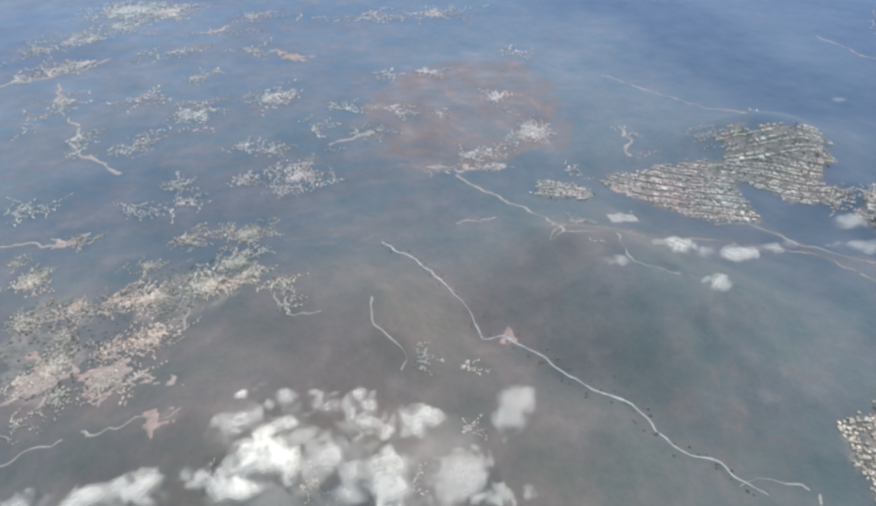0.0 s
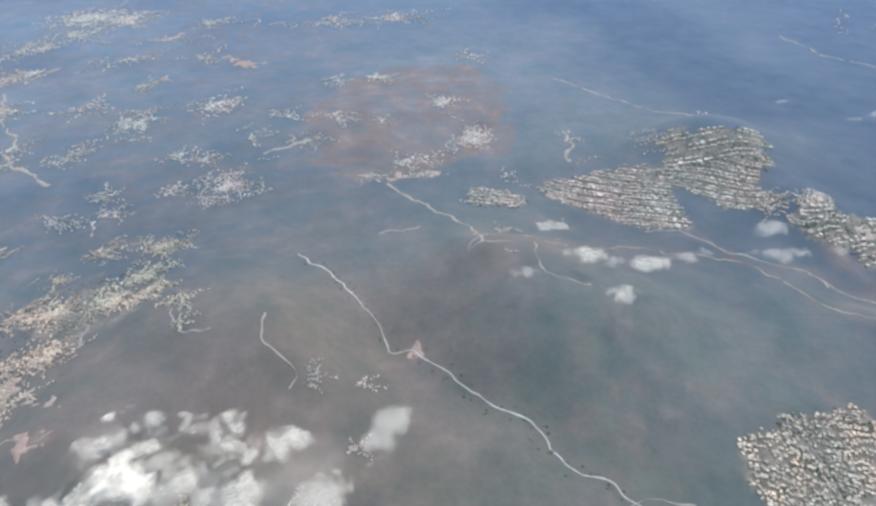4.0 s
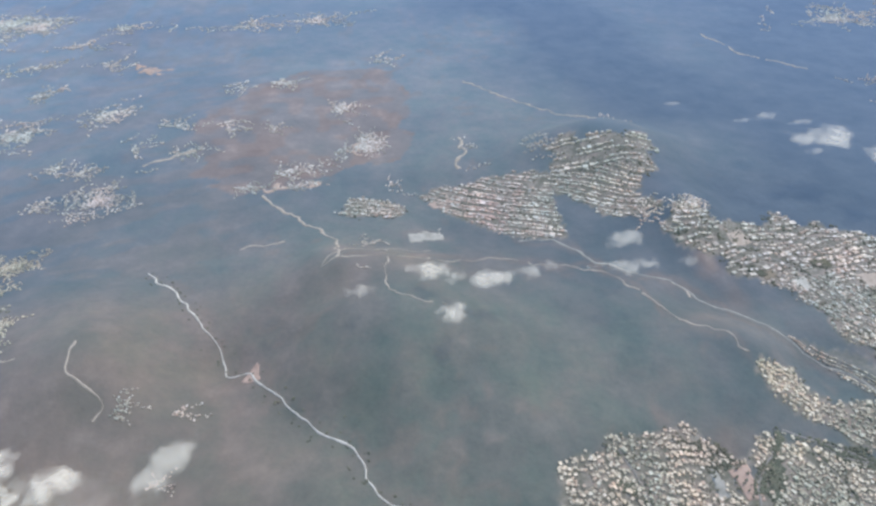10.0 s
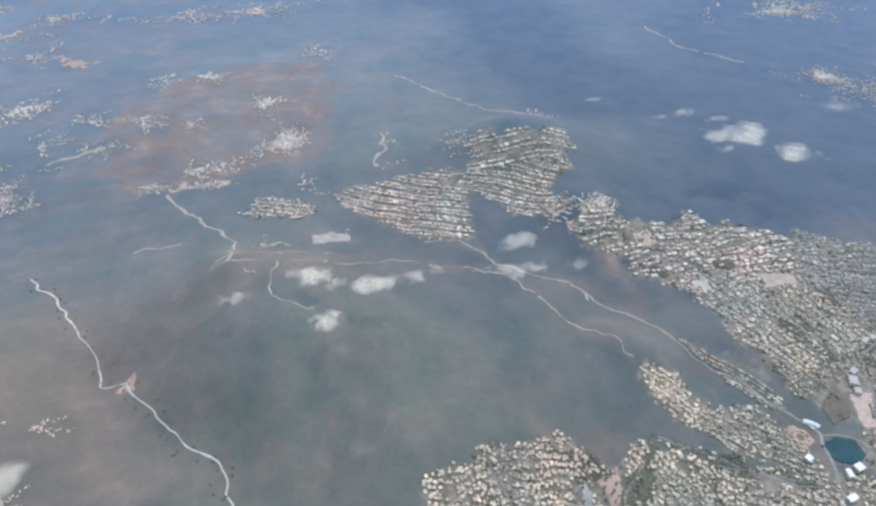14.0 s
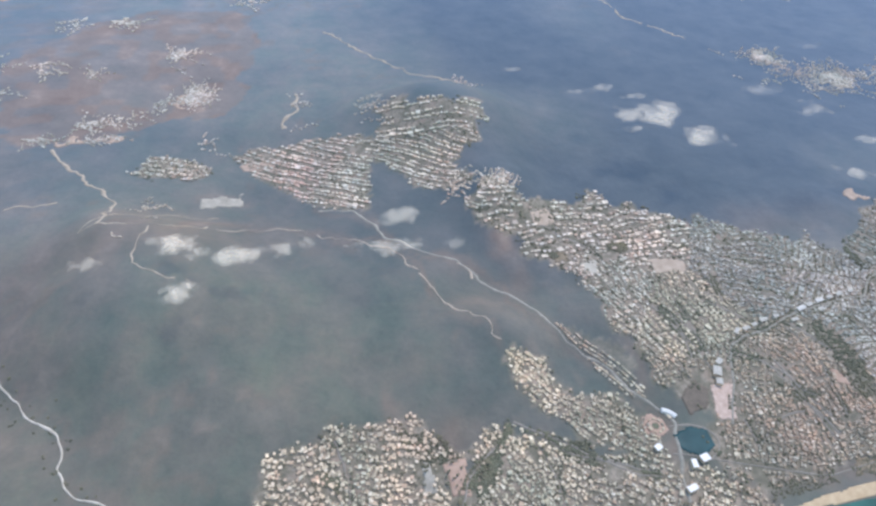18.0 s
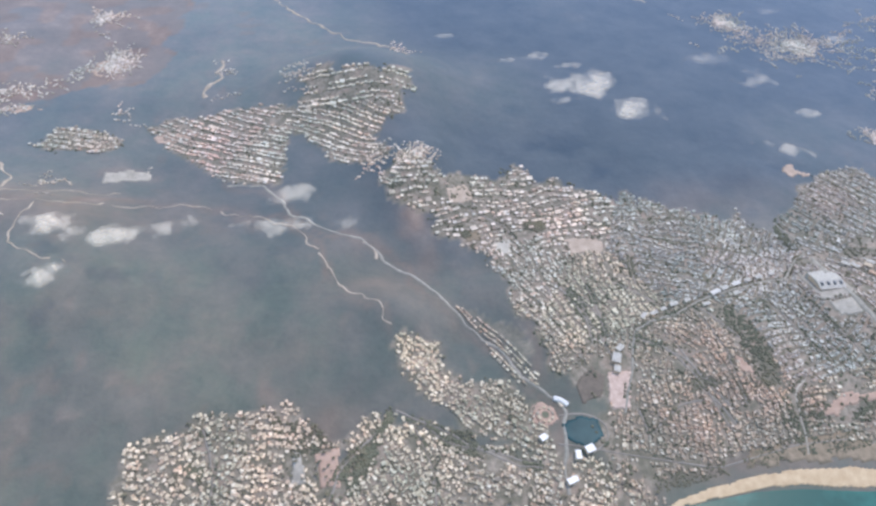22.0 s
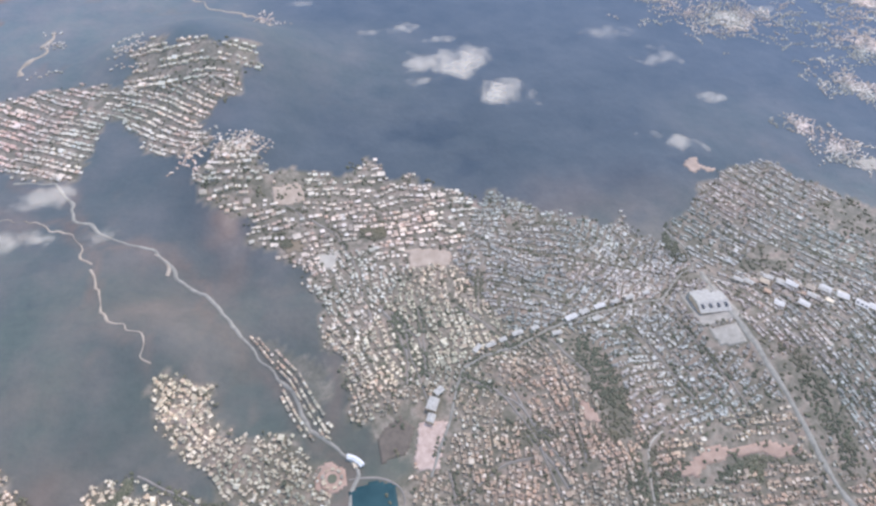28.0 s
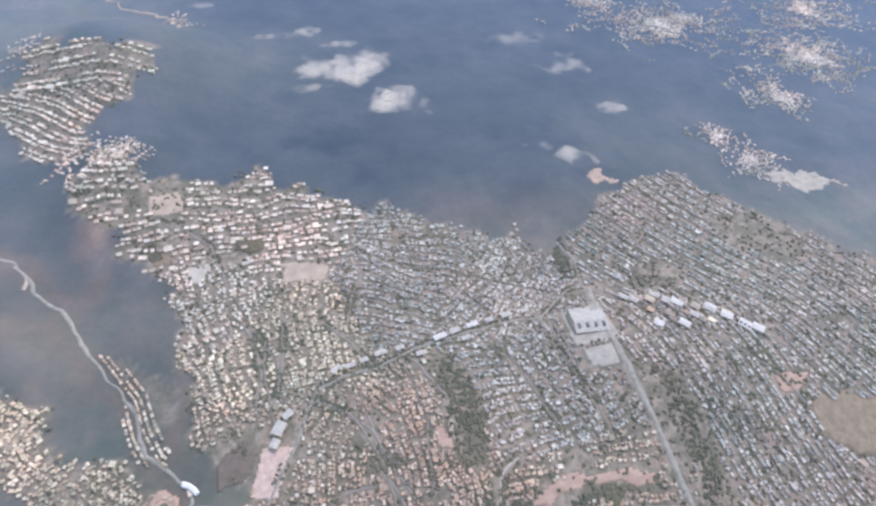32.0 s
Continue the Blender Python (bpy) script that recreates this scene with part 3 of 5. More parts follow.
# ---------------------------------------------------------------- roads
LANES = [[(184, 91), (184, 80), (203, 89), (211, 89)], [(176, 152), (183, 138), (184, 121)], [(211, 112), (215, 96), (222, 83)], [(88, 108), (84, 102), (76, 97), (67, 90), (62, 80)],
         [(90, 108), (105, 98), (118, 87), (140, 78)], [(173, 152), (182, 140)], [(268, 128), (276, 108), (286, 84)], [(322, 160), (352, 128), (378, 98)], [(330, 176), (372, 134), (410, 96)],
         [(316, 118), (334, 92), (350, 66)], [(204, 196), (228, 176), (262, 162), (290, 150)], [(140, 214), (160, 196), (166, 176), (168, 150)], [(226, 128), (230, 106), (228, 84)],
         [(20, 112), (24, 96), (22, 80)], [(96, 100), (100, 84), (98, 68)]]
CITY_LANES = [[(195.5, 119.5), (205.6, 111.8), (212, 106.3), (215.5, 96.9), (219.4, 93.9)], [(172.2, 155.7), (176.9, 140.9), (177.8, 130.2), (176, 120.8)], [(186.1, 153.1), (185.4, 138), (182.6, 122.5)], [(227.9, 130.4), (232.5, 121.3), (238.4, 110.6)], [(207.7, 164.3), (219.8, 157.6), (235, 147.2), (242.1, 141.5)], [(218.5, 172.7), (212.9, 161.9), (209, 148.5)], [(211.5, 96), (216.6, 86.4), (219.8, 77.6)], [(258.9, 127.1), (267.8, 115.1), (274.2, 94.9)], [(281.1, 126.1), (287.2, 109.2), (290.1, 89.4)], [(342.3, 110.9), (344.8, 91.2)], [(200.8, 150.3), (211, 137.4), (216.6, 126.1)], [(102.1, 98), (105.2, 93.3), (116.7, 87.2), (131.9, 79.1), (140, 76.5)]]
ribbon("road", [(152.6, 95), (157, 94.6), (163, 93.4), (168.6, 89.4), (169.6, 84), (166, 80), (160, 78.4)], 0.6, ASPHALT, "grey ring road around the pond", wobble=0.4)
for line in LANES + CITY_LANES:
    ribbon("lane", line, 0.7, ASPHALT, "narrow grey town lane between the houses", wobble=0.5, category="lane", jag=0.5)
ribbon("road", VALLEY, 0.7, PALE_ROAD, "pale dusty valley road between wooded slopes", up=0.3, wobble=0.6, jag=0.7)
ribbon("road", RIDGE, 0.6, DUST_ROAD, "narrow pale ridge road", wobble=0.9, jag=1.3, broken=0.1)
ribbon("road", HIGHWAY, 1.15, PALE_ASPHALT, "wide worn pale asphalt highway down to the town", wobble=0.5, jag=0.7)
ribbon("road", AVENUE, 0.95, PALE_ASPHALT, "pale main avenue through the town", wobble=0.4, jag=0.3)
ribbon("road", CANAL, 1.9, PALE_ASPHALT, "grey main road along a green strip", wobble=0.4, jag=0.3)
ribbon("road", CREEK, 0.6, PALE_EARTH, "pale winding track along a creek", wobble=0.5, jag=0.7)
ribbon("road", EAST_AVE, 0.7, ASPHALT, "grey street through the terraced rows")
ribbon("road", FAN, 0.6, ASPHALT, "grey street through brown housing")
ribbon("road", SIDE, 0.6, ASPHALT, "grey street between the houses")
ribbon("road", SHORE, 0.5, ASPHALT, "grey shore road above the beach", wobble=0.3)
HILL_TRACKS = [
        ([(-187.8, 189), (-189, 181.7), (-187.2, 174.8), (-183.4, 170.3), (-178.8, 166.9), (-175.8, 163), (-179.2, 158.1)], 1.2),
        ([(-54, 228), (-57.2, 212.2), (-53.4, 200.8), (-41.6, 192.9), (-32.4, 186.3)], 1.3),
        ([(-122, 323.5), (-114.9, 309.5), (-104.8, 302.5), (-96.8, 287.9), (-88.8, 283.6), (-80, 266.3), (-78.6, 256), (-80, 238)], 1.5),
        ([(-132.6, 270.2), (-120.4, 270.9), (-108.1, 272.7)], 1.3),
        ([(-88, 236), (-74.3, 247.9), (-53.5, 246.9), (-27.6, 252)], 1.2),
        ([(46, 482), (77, 435), (106, 398), (132, 381), (141, 354)], 1.4),
        ([(-204, 379), (-183, 386), (-170, 392)], 3),
        ([(319, 549), (324, 489), (358, 437)], 1.8)]
WEST_TRACKS = [
        ([(-436.9, 542.8), (-416.1, 480.4), (-389.1, 440.4), (-391.7, 422.7), (-368.4, 393.4), (-343.8, 368)], 2.2),
        ([(-349.6, 226.4), (-338.7, 232), (-314.2, 227.9), (-297.2, 226.9), (-276.3, 221.6), (-274.3, 202.8)], 1.3),
        ([(-232.5, 210.4), (-226.5, 192.2), (-221.3, 186.9), (-210.1, 185.5)], 1.2),
        ([(-334.1, 147.4), (-323, 151.5), (-310.1, 151.7), (-291.1, 149.1), (-277.8, 149.5), (-264, 149.2)], 1.3),
        ([(-307.8, 208.7), (-303.7, 192.2), (-299, 180.4), (-299, 166.4), (-307.2, 169.8)], 1.2),
        ([(-56.2, 95.5), (-38.2, 92.6), (-29.2, 87), (-30.9, 83.2)], 1),
        ([(-390.5, 295.4), (-373.1, 295.7), (-360.2, 291.8)], 1.8),
        ([(-485.3, 544.6), (-462.4, 556.8), (-428.1, 569), (-404.7, 594.2)], 2.6),
        ([(18.3, 381.2), (17.3, 359.3), (9.1, 338.2)], 2),
        ([(88.7, 195.7), (93.4, 190.9), (93.6, 185)], 1.4),
        ([(214.7, 182.6), (215.4, 174.7), (212.2, 162)], 1.1)]
for line, w in HILL_TRACKS + WEST_TRACKS:
    ribbon("track", line, w * (0.6 if line[0][1] < 300 else 0.85), DUST_ROAD, "pale earth track over the hills", wobble=0.9, category="track", jag=1.4, broken=0.12)

# ---------------------------------------------------------------- ground patches
drape("beach", [(176, 54), (186, 56.9), (197, 58), (220, 59), (238.5, 57.4), (258, 54), (285, 46), (300, 38), (300, 34), (285, 40.6), (252, 48.2), (234, 52.6), (216, 54.8), (190, 54.2)],
      SAND, "curved golden sand beach along the sea", "beach", 0.12, 0.5, 0.5, "structure")
drape("field", [(186, 183), (206, 179), (203, 170), (187, 172)], TAN_EARTH, "bare pinkish tan field among the houses", "field", cell=0.9, ragged=2.6)
drape("dunes", [(222, 67), (244, 66), (258, 67), (272, 62), (280, 54), (276, 52), (258, 57), (238.5, 60.4), (217, 62)], DRY_GRASS, "dry tan dunes and scrub behind the beach", "dunes", 0.1, 1.4, 1.6, "structure")
drape("field", [(253, 76), (268, 80), (292, 79), (303, 75), (299, 72), (284, 76), (270, 76), (263, 72)], RED_EARTH, "curved strip of bare reddish earth", "field", cell=1.0)
drape("field", [(232, 103), (235, 102), (237, 95), (231, 96)], RED_EARTH, "small orange earth clearing", "field", cell=0.8, ragged=0.6)
drape("lot", [(177, 106), (187, 106), (181, 92), (174, 93)], PINK_EARTH, "pink paved lot by the avenue", "lot", cell=0.7, ragged=1.3)
drape("lot", [(-129, 183.6), (-121.8, 193), (-120.2, 181), (-126.8, 181.4)], RED_EARTH, "triangular orange clearing by the valley road", "lot", cell=0.8, ragged=0.4)
drape("field", [(365, 85), (372, 90), (396, 84), (430, 70), (387, 64), (366, 74)], DRY_GRASS, "dry olive tan slope above the terraces", "field", cell=2.0, ragged=3)
drape("field", [(357, 98), (374, 98), (365, 91), (358, 92)], RED_EARTH, "orange earth clearing beside the terraces", "field", cell=1.0)
drape("field", [(150.6, 185.4), (159.3, 185.5), (158.9, 177), (151.5, 176.8)], PALE_EARTH, "pale grey bare ground among hillside houses", "field", cell=1.0)
drape("field", [(135.1, 222.3), (147.2, 224.8), (149.1, 214.4), (135.8, 211.9)], TAN_EARTH, "bare brown slope between hillside houses", "field", cell=1.0)
drape("field", [(51, 99), (54, 98), (54, 87), (49, 87)], GREY_EARTH, "long pale grey field in the near town", "field", cell=0.8, ragged=0.4)
drape("field", [(99, 129), (111, 125), (104, 121), (96, 123)], TAN_EARTH, "bare orange ground beside the river town", "field", cell=1.0, ragged=1.5)
drape("field", [(256, 66), (268, 67), (266, 60), (254, 61)], DRY_GRASS, "bare brown earth beside the creek track", "field", cell=1.0, ragged=1.2)
drape("field", [(322, 62), (334, 63), (335, 54), (324, 52)], DRY_GRASS, "bare brown round clearing by the main road", "field", cell=1.0, ragged=1.0)
drape("field", [(138.5, 194.5), (144, 195), (147.5, 188.6), (140.5, 187)], DRY_GRASS, "bare brown hollow ringed by hillside houses", "field", cell=0.9, ragged=1.6)
drape("field", [(172.5, 195.5), (180, 195.6), (181.5, 189.8), (175, 189.2)], DRY_GRASS, "bare brown hollow ringed by hillside houses", "field", cell=0.9, ragged=1.6)
drape("quarry", [(-39, 271), (-17, 277), (-15, 267), (-37, 262)], GREY_EARTH, "pale bare quarry floor on the hill", "quarry", cell=1.2, ragged=3.5)
drape("quarry", [(428, 206), (452, 200), (462, 190), (440, 187), (424, 196)], GREY_EARTH, "pale bare quarry floor in dark woods", "quarry", cell=1.4, ragged=3.8)
drape("field", [(58, 96), (67, 97), (66, 84), (60, 84)], RED_EARTH, "orange earth yard in the near town", "field", cell=1.0)
drape("field", [(163, 106), (172, 111), (175.5, 106), (172, 98), (164, 98)], DARK_EARTH, "oval dark bare sports ground with dry grass", "sports ground", cell=0.9, ragged=0.8)
for poly in ([(-345, 196), (-328, 205), (-318, 192), (-330, 172), (-346, 180)], [(-312, 190), (-302, 197), (-294, 188), (-303, 180)], [(-66, 380), (-50, 396), (-40, 386), (-56, 370)],
             [(-288, 171), (-268, 169), (-262, 160), (-270, 163)], [(334, 214), (344, 208), (340, 203), (333, 207)],
             [(-130, 332), (-92, 336), (-80, 330), (-120, 326)], [(-365, 300), (-345, 298), (-348, 290), (-362, 290)], [(-22, 313), (-6, 313), (12, 297), (-13, 297)]):
    drape("bare_ground", poly, ORANGE_EARTH, "bare orange tan earth between scattered houses", "bare ground", cell=1.1, ragged=4.5)
for poly in ([(-344.5, 207.1), (-331.1, 202.8), (-321.6, 180.1), (-332.3, 176.5)], [(-318, 189.2), (-309.4, 191.7), (-301.5, 182.9), (-295.9, 167.6), (-308.3, 169.6)], [(-278.7, 148.6), (-264, 149.2), (-265.3, 141.9), (-271.2, 140.9)], [(-252.9, 593.7), (-214.7, 573.7), (-222.7, 563), (-246.9, 575)]):
    drape("bare_ground", poly, RED_EARTH, "bare orange earth around western villages", "bare ground", up=0.06, cell=1.1, ragged=4.3)
drape("pond", [(152, 91), (160, 93), (167, 90), (166, 83), (158, 80), (152, 85)], POND, "dark teal pond beside the roundabout", "pond", 0.15, 0.8, 0.3, "structure")
drape("yard", [(289, 140), (307, 141), (307, 122), (289, 122)], GREY_EARTH, "pale dusty factory yard", "yard", cell=1.0, ragged=1.4)
drape("lot", [(291, 121), (302, 120), (302, 112), (292, 113)], GREY_EARTH, "pale grey gravel sports ground", "lot", cell=0.9, ragged=0.3)

# ---------------------------------------------------------------- houses
BLOCKED = [(HIGHWAY, 1.6), (AVENUE, 1.2), (CANAL, 2.2), (CREEK, 2.2), (EAST_AVE, 1.1), (FAN, 0.9), (SIDE, 0.9), (SHORE, 1.3), (RIDGE, 1.4)] + [(lane, 0.85) for lane in LANES] + [(lane, 1.25) for lane in CITY_LANES]
EMPTY = [[(186, 183), (206, 179), (203, 170), (187, 172)], [(251, 76), (268, 81), (303, 80), (303, 73), (284, 72), (262, 70)], [(232, 103), (235, 102), (237, 95), (231, 96)],
         [(173, 116), (189, 116), (189, 106), (182, 91), (172, 91)], [(288, 140), (308, 140), (308, 123), (288, 123)], [(289, 122), (304, 121), (304, 110), (290, 111)],
         [(148, 104), (170, 96), (170, 78), (146, 78)], [(236, 126), (243, 128), (251, 108), (246, 88), (238, 88)], [(56, 98), (70, 98), (68, 80), (58, 80)],
         [(312, 105), (322, 105), (326, 62), (314, 62)], [(182, 52), (186, 60), (222, 67), (258, 67), (276, 58), (290, 40), (182, 40)], [(365, 85), (372, 90), (396, 84), (430, 70), (387, 64), (366, 74)], [(356, 98), (374, 99), (365, 90), (357, 92)],
         [(137.7, 195.5), (144.2, 196), (148.5, 188.6), (139.9, 186)], [(171, 196.5), (181, 196.5), (182.5, 189), (174, 188)], [(150.6, 185.4), (159.3, 185.5), (158.9, 177), (151.5, 176.8)], [(135.1, 222.3), (147.2, 224.8), (149.1, 214.4), (135.8, 211.9)],
         [(162, 110), (173, 113), (177, 106), (173, 96), (163, 96)], [(72, 95), (81, 97), (75, 84), (64, 86)], [(49, 100), (55, 99), (55, 86), (48, 87)], [(306, 113), (312, 109), (319, 90), (322, 87), (316, 70), (309, 81)]]
BARE = [EMPTY[0], EMPTY[11], EMPTY[2], EMPTY[3], EMPTY[10], EMPTY[4], EMPTY[5]]
# centre, direction of the rows in degrees, pitch along a row, pitch across, house length, width
DISTRICTS = [(148, 212, 2, 2.2, 3.5, 1.85, 1.7), (185, 195, -6, 2.1, 3.3, 1.75, 1.6), (165, 165, -70, 1.9, 2.7, 1.6, 1.35), (185, 150, -88, 1.7, 2.4, 1.4, 1.25), (235, 165, -14, 1.6, 2.3, 1.4, 1.2),
             (195, 100, 62, 1.5, 2.1, 1.25, 1.1), (225, 100, 98, 1.5, 2.1, 1.25, 1.1), (270, 110, 14, 1.5, 2.2, 1.25, 1.1), (265, 150, 32, 1.6, 2.3, 1.35, 1.2)]
TERRACES = [(350, 165, -56, 1.55, 3.1, 1.45, 1.4), (335, 105, -76, 1.5, 2.8, 1.35, 1.25), (400, 110, -60, 1.55, 3.0, 1.4, 1.3), (275, 66, -6, 1.5, 2.4, 1.3, 1.15),
            (10, 290, -35, 1.7, 3.7, 1.6, 1.75), (45, 265, -30, 1.7, 3.6, 1.6, 1.7), (105, 330, -17, 1.75, 4.9, 1.7, 2), (90, 270, -40, 1.75, 3.4, 1.6, 1.6), (-55, 297, -5, 1.6, 2.3, 1.4, 1.35)]
LOW_TOWN = [(20, 104, -4, 1.9, 2.5, 1.6, 1.4), (20, 84, -34, 1.9, 2.5, 1.6, 1.4), (90, 90, -66, 1.6, 2.3, 1.35, 1.2), (130, 78, -35, 1.7, 2.3, 1.4, 1.2), (120, 115, -40, 1.7, 2.2, 1.4, 1.25), (140, 132, -65, 1.5, 1.9, 1.25, 1.1)]
DISTRICTS = DISTRICTS + TERRACES + LOW_TOWN
STRAIGHT, HILLSIDE = range(9, 12), (0, 1, 13, 14, 15, 16, 17)


def plots():
    """Every house plot: x, y, heading, length, width, height. Houses stand in rows, two and two back to back, with streets between."""
    rnd = np.random.RandomState(11)
    cx, cy = np.array([d[0] for d in DISTRICTS]), np.array([d[1] for d in DISTRICTS])
    out = []
    for k, (x0, y0, deg, along, across, length, width) in enumerate(DISTRICTS):
        if k in STRAIGHT:
            along, across, length, width = 0.8 * along, 0.86 * across, 0.84 * length, 0.8 * width
        elif k not in HILLSIDE:
            along, across, length, width = (0.66 if k > 17 else 0.76) * along, (0.7 if k > 17 else 0.78) * across, 0.76 * length, 0.82 * width
        c, s = math.cos(radians(deg)), math.sin(radians(deg))
        n, m = int(120 / along), int(120 / across)
        col, row = np.meshgrid(np.arange(-n, n + 1), np.arange(-m, m + 1), indexing="ij")
        col, row = col.ravel(), row.ravel()
        loose = k > 17
        u, v = (col + rnd.normal(0, 0.34 if loose else 0.24, col.shape)) * along, (row + np.where(row % 2, -0.13, 0.13) + rnd.normal(0, 0.06 if k in HILLSIDE or k in STRAIGHT else 0.22 if loose else 0.13, col.shape)) * across
        sway = 1.5 if k in STRAIGHT else 9.0 if k > 17 else 3.2 if k > 11 else 14.0
        v = v + sway * (vnoise(u, v * 0.6, 26, k + 0.7) - 0.5) + 0.35 * sway * (vnoise(u, v, 11, k + 5.7) - 0.5)
        x, y = x0 + u * c - v * s, y0 + u * s + v * c
        near = np.argmin(np.hypot(x[:, None] - cx + 8 * (vnoise(x, y, 15, 3.4)[:, None] - 0.5), y[:, None] - cy), 1) == k
        ok = near & (rnd.rand(len(x)) > 0.05)
        if k not in HILLSIDE:
            ok &= (col + (row // 4) * 5) % 13 != 0
        in_town = np.zeros(len(x), bool)
        jx, jy = x + 10 * (vnoise(x, y, 9, 4.2) - 0.5) + rnd.normal(0, 0.9, len(x)), y + 10 * (vnoise(x, y, 9, 8.1) - 0.5) + rnd.normal(0, 0.9, len(x))
        for t in TOWNS:
            in_town |= inside(t, jx, jy)
        ok &= in_town
        for line, w in BLOCKED:
            ok &= to_line(line, x, y) > w
        ex, ey = x + 4.5 * (vnoise(x, y, 5, 17.2) - 0.5), y + 4.5 * (vnoise(x, y, 5, 19.4) - 0.5)
        for e in EMPTY:
            ok &= ~inside(e, ex, ey)
        ok &= (vnoise(x, y, 22, 12.5) < 0.86) & (vnoise(x, y, 7, 15.5) < 0.86)
        slope = np.arctan2(sway * (vnoise(u + 1, v * 0.6, 26, k + 0.7) - vnoise(u - 1, v * 0.6, 26, k + 0.7)), 2.0)
        head = radians(deg) + slope + rnd.normal(0, 0.2 if loose else 0.07, len(x)) + (rnd.rand(len(x)) > (0.6 if loose else 0.76)) * math.pi / 2
        big = rnd.rand(len(x))
        size = rnd.uniform(0.5 if loose else 0.6, 1.1, len(x)) * np.where(big > 0.975, 1.7, 1.0)
        long = np.where(rnd.rand(len(x)) > 0.88, rnd.uniform(1.15, 1.5, len(x)), 1.0)
        for q in np.nonzero(ok)[0]:
            out.append((x[q], y[q], head[q], length * size[q] * long[q], width * size[q] * rnd.uniform(0.75, 1.05), rnd.uniform(0.4, 0.75) * (1.6 if big[q] > 0.95 else 1)))
            if k not in HILLSIDE and rnd.rand() < 0.6:
                o, f = (1 if row[q] % 2 else -1) * rnd.uniform(0.3, 0.4) * across, rnd.uniform(-0.5, 0.5) * along
                out.append((x[q] + f * c + o * s, y[q] + f * s - o * c, head[q] + rnd.normal(0, 0.2), length * rnd.uniform(0.3, 0.5), width * rnd.uniform(0.3, 0.45), rnd.uniform(0.25, 0.45)))
    # rows of houses on both sides of the highway
    for (x0, y0), (x1, y1) in zip(HIGHWAY, HIGHWAY[1:]):
        d = math.hypot(x1 - x0, y1 - y0)
        ux, uy = (x1 - x0) / d, (y1 - y0) / d
        for off, top, low in ((1.7, 152, 108), (3.3, 153, 110), (5.4, 148, 112), (-1.7, 132, 108), (-3.2, 127, 110)):
            for n in range(int(d / 1.15)):
                f = (n + rnd.rand() * 0.5) / max(1, int(d / 1.15))
                px, py = x0 + (x1 - x0) * f - uy * off, y0 + (y1 - y0) * f + ux * off
                if low < py < top and rnd.rand() > 0.12:
                    out.append((px, py, math.atan2(uy, ux) + rnd.normal(0, 0.12), rnd.uniform(0.7, 1.25), rnd.uniform(0.6, 0.95), rnd.uniform(0.35, 0.7)))
    return out


def village(x, y, rx, ry, count, seed, size=3.0):
    """Loose houses strung along short crooked lanes round a centre."""
    rnd = np.random.RandomState(seed)
    out = []
    while len(out) < count:
        a, r = rnd.rand() * 6.283, abs(rnd.normal(0, 0.55))
        px, py, turn = x + rx * r * math.cos(a), y + ry * r * math.sin(a), rnd.normal(0.1, 0.5)
        for _ in range(rnd.randint(3, 12)):
            turn += rnd.normal(0, 0.35)
            px, py = px + size * 1.25 * math.cos(turn), py + size * 1.25 * math.sin(turn)
            qx, qy = px + rnd.normal(0, 0.5) * size, py + rnd.normal(0, 0.65) * size
            out.append((qx, qy, turn + rnd.normal(0, 0.25), size * rnd.uniform(0.35, 1.1) * (1.7 if rnd.rand() > 0.93 else 1), size * rnd.uniform(0.28, 0.55), rnd.uniform(0.25, 0.5)))
    return out


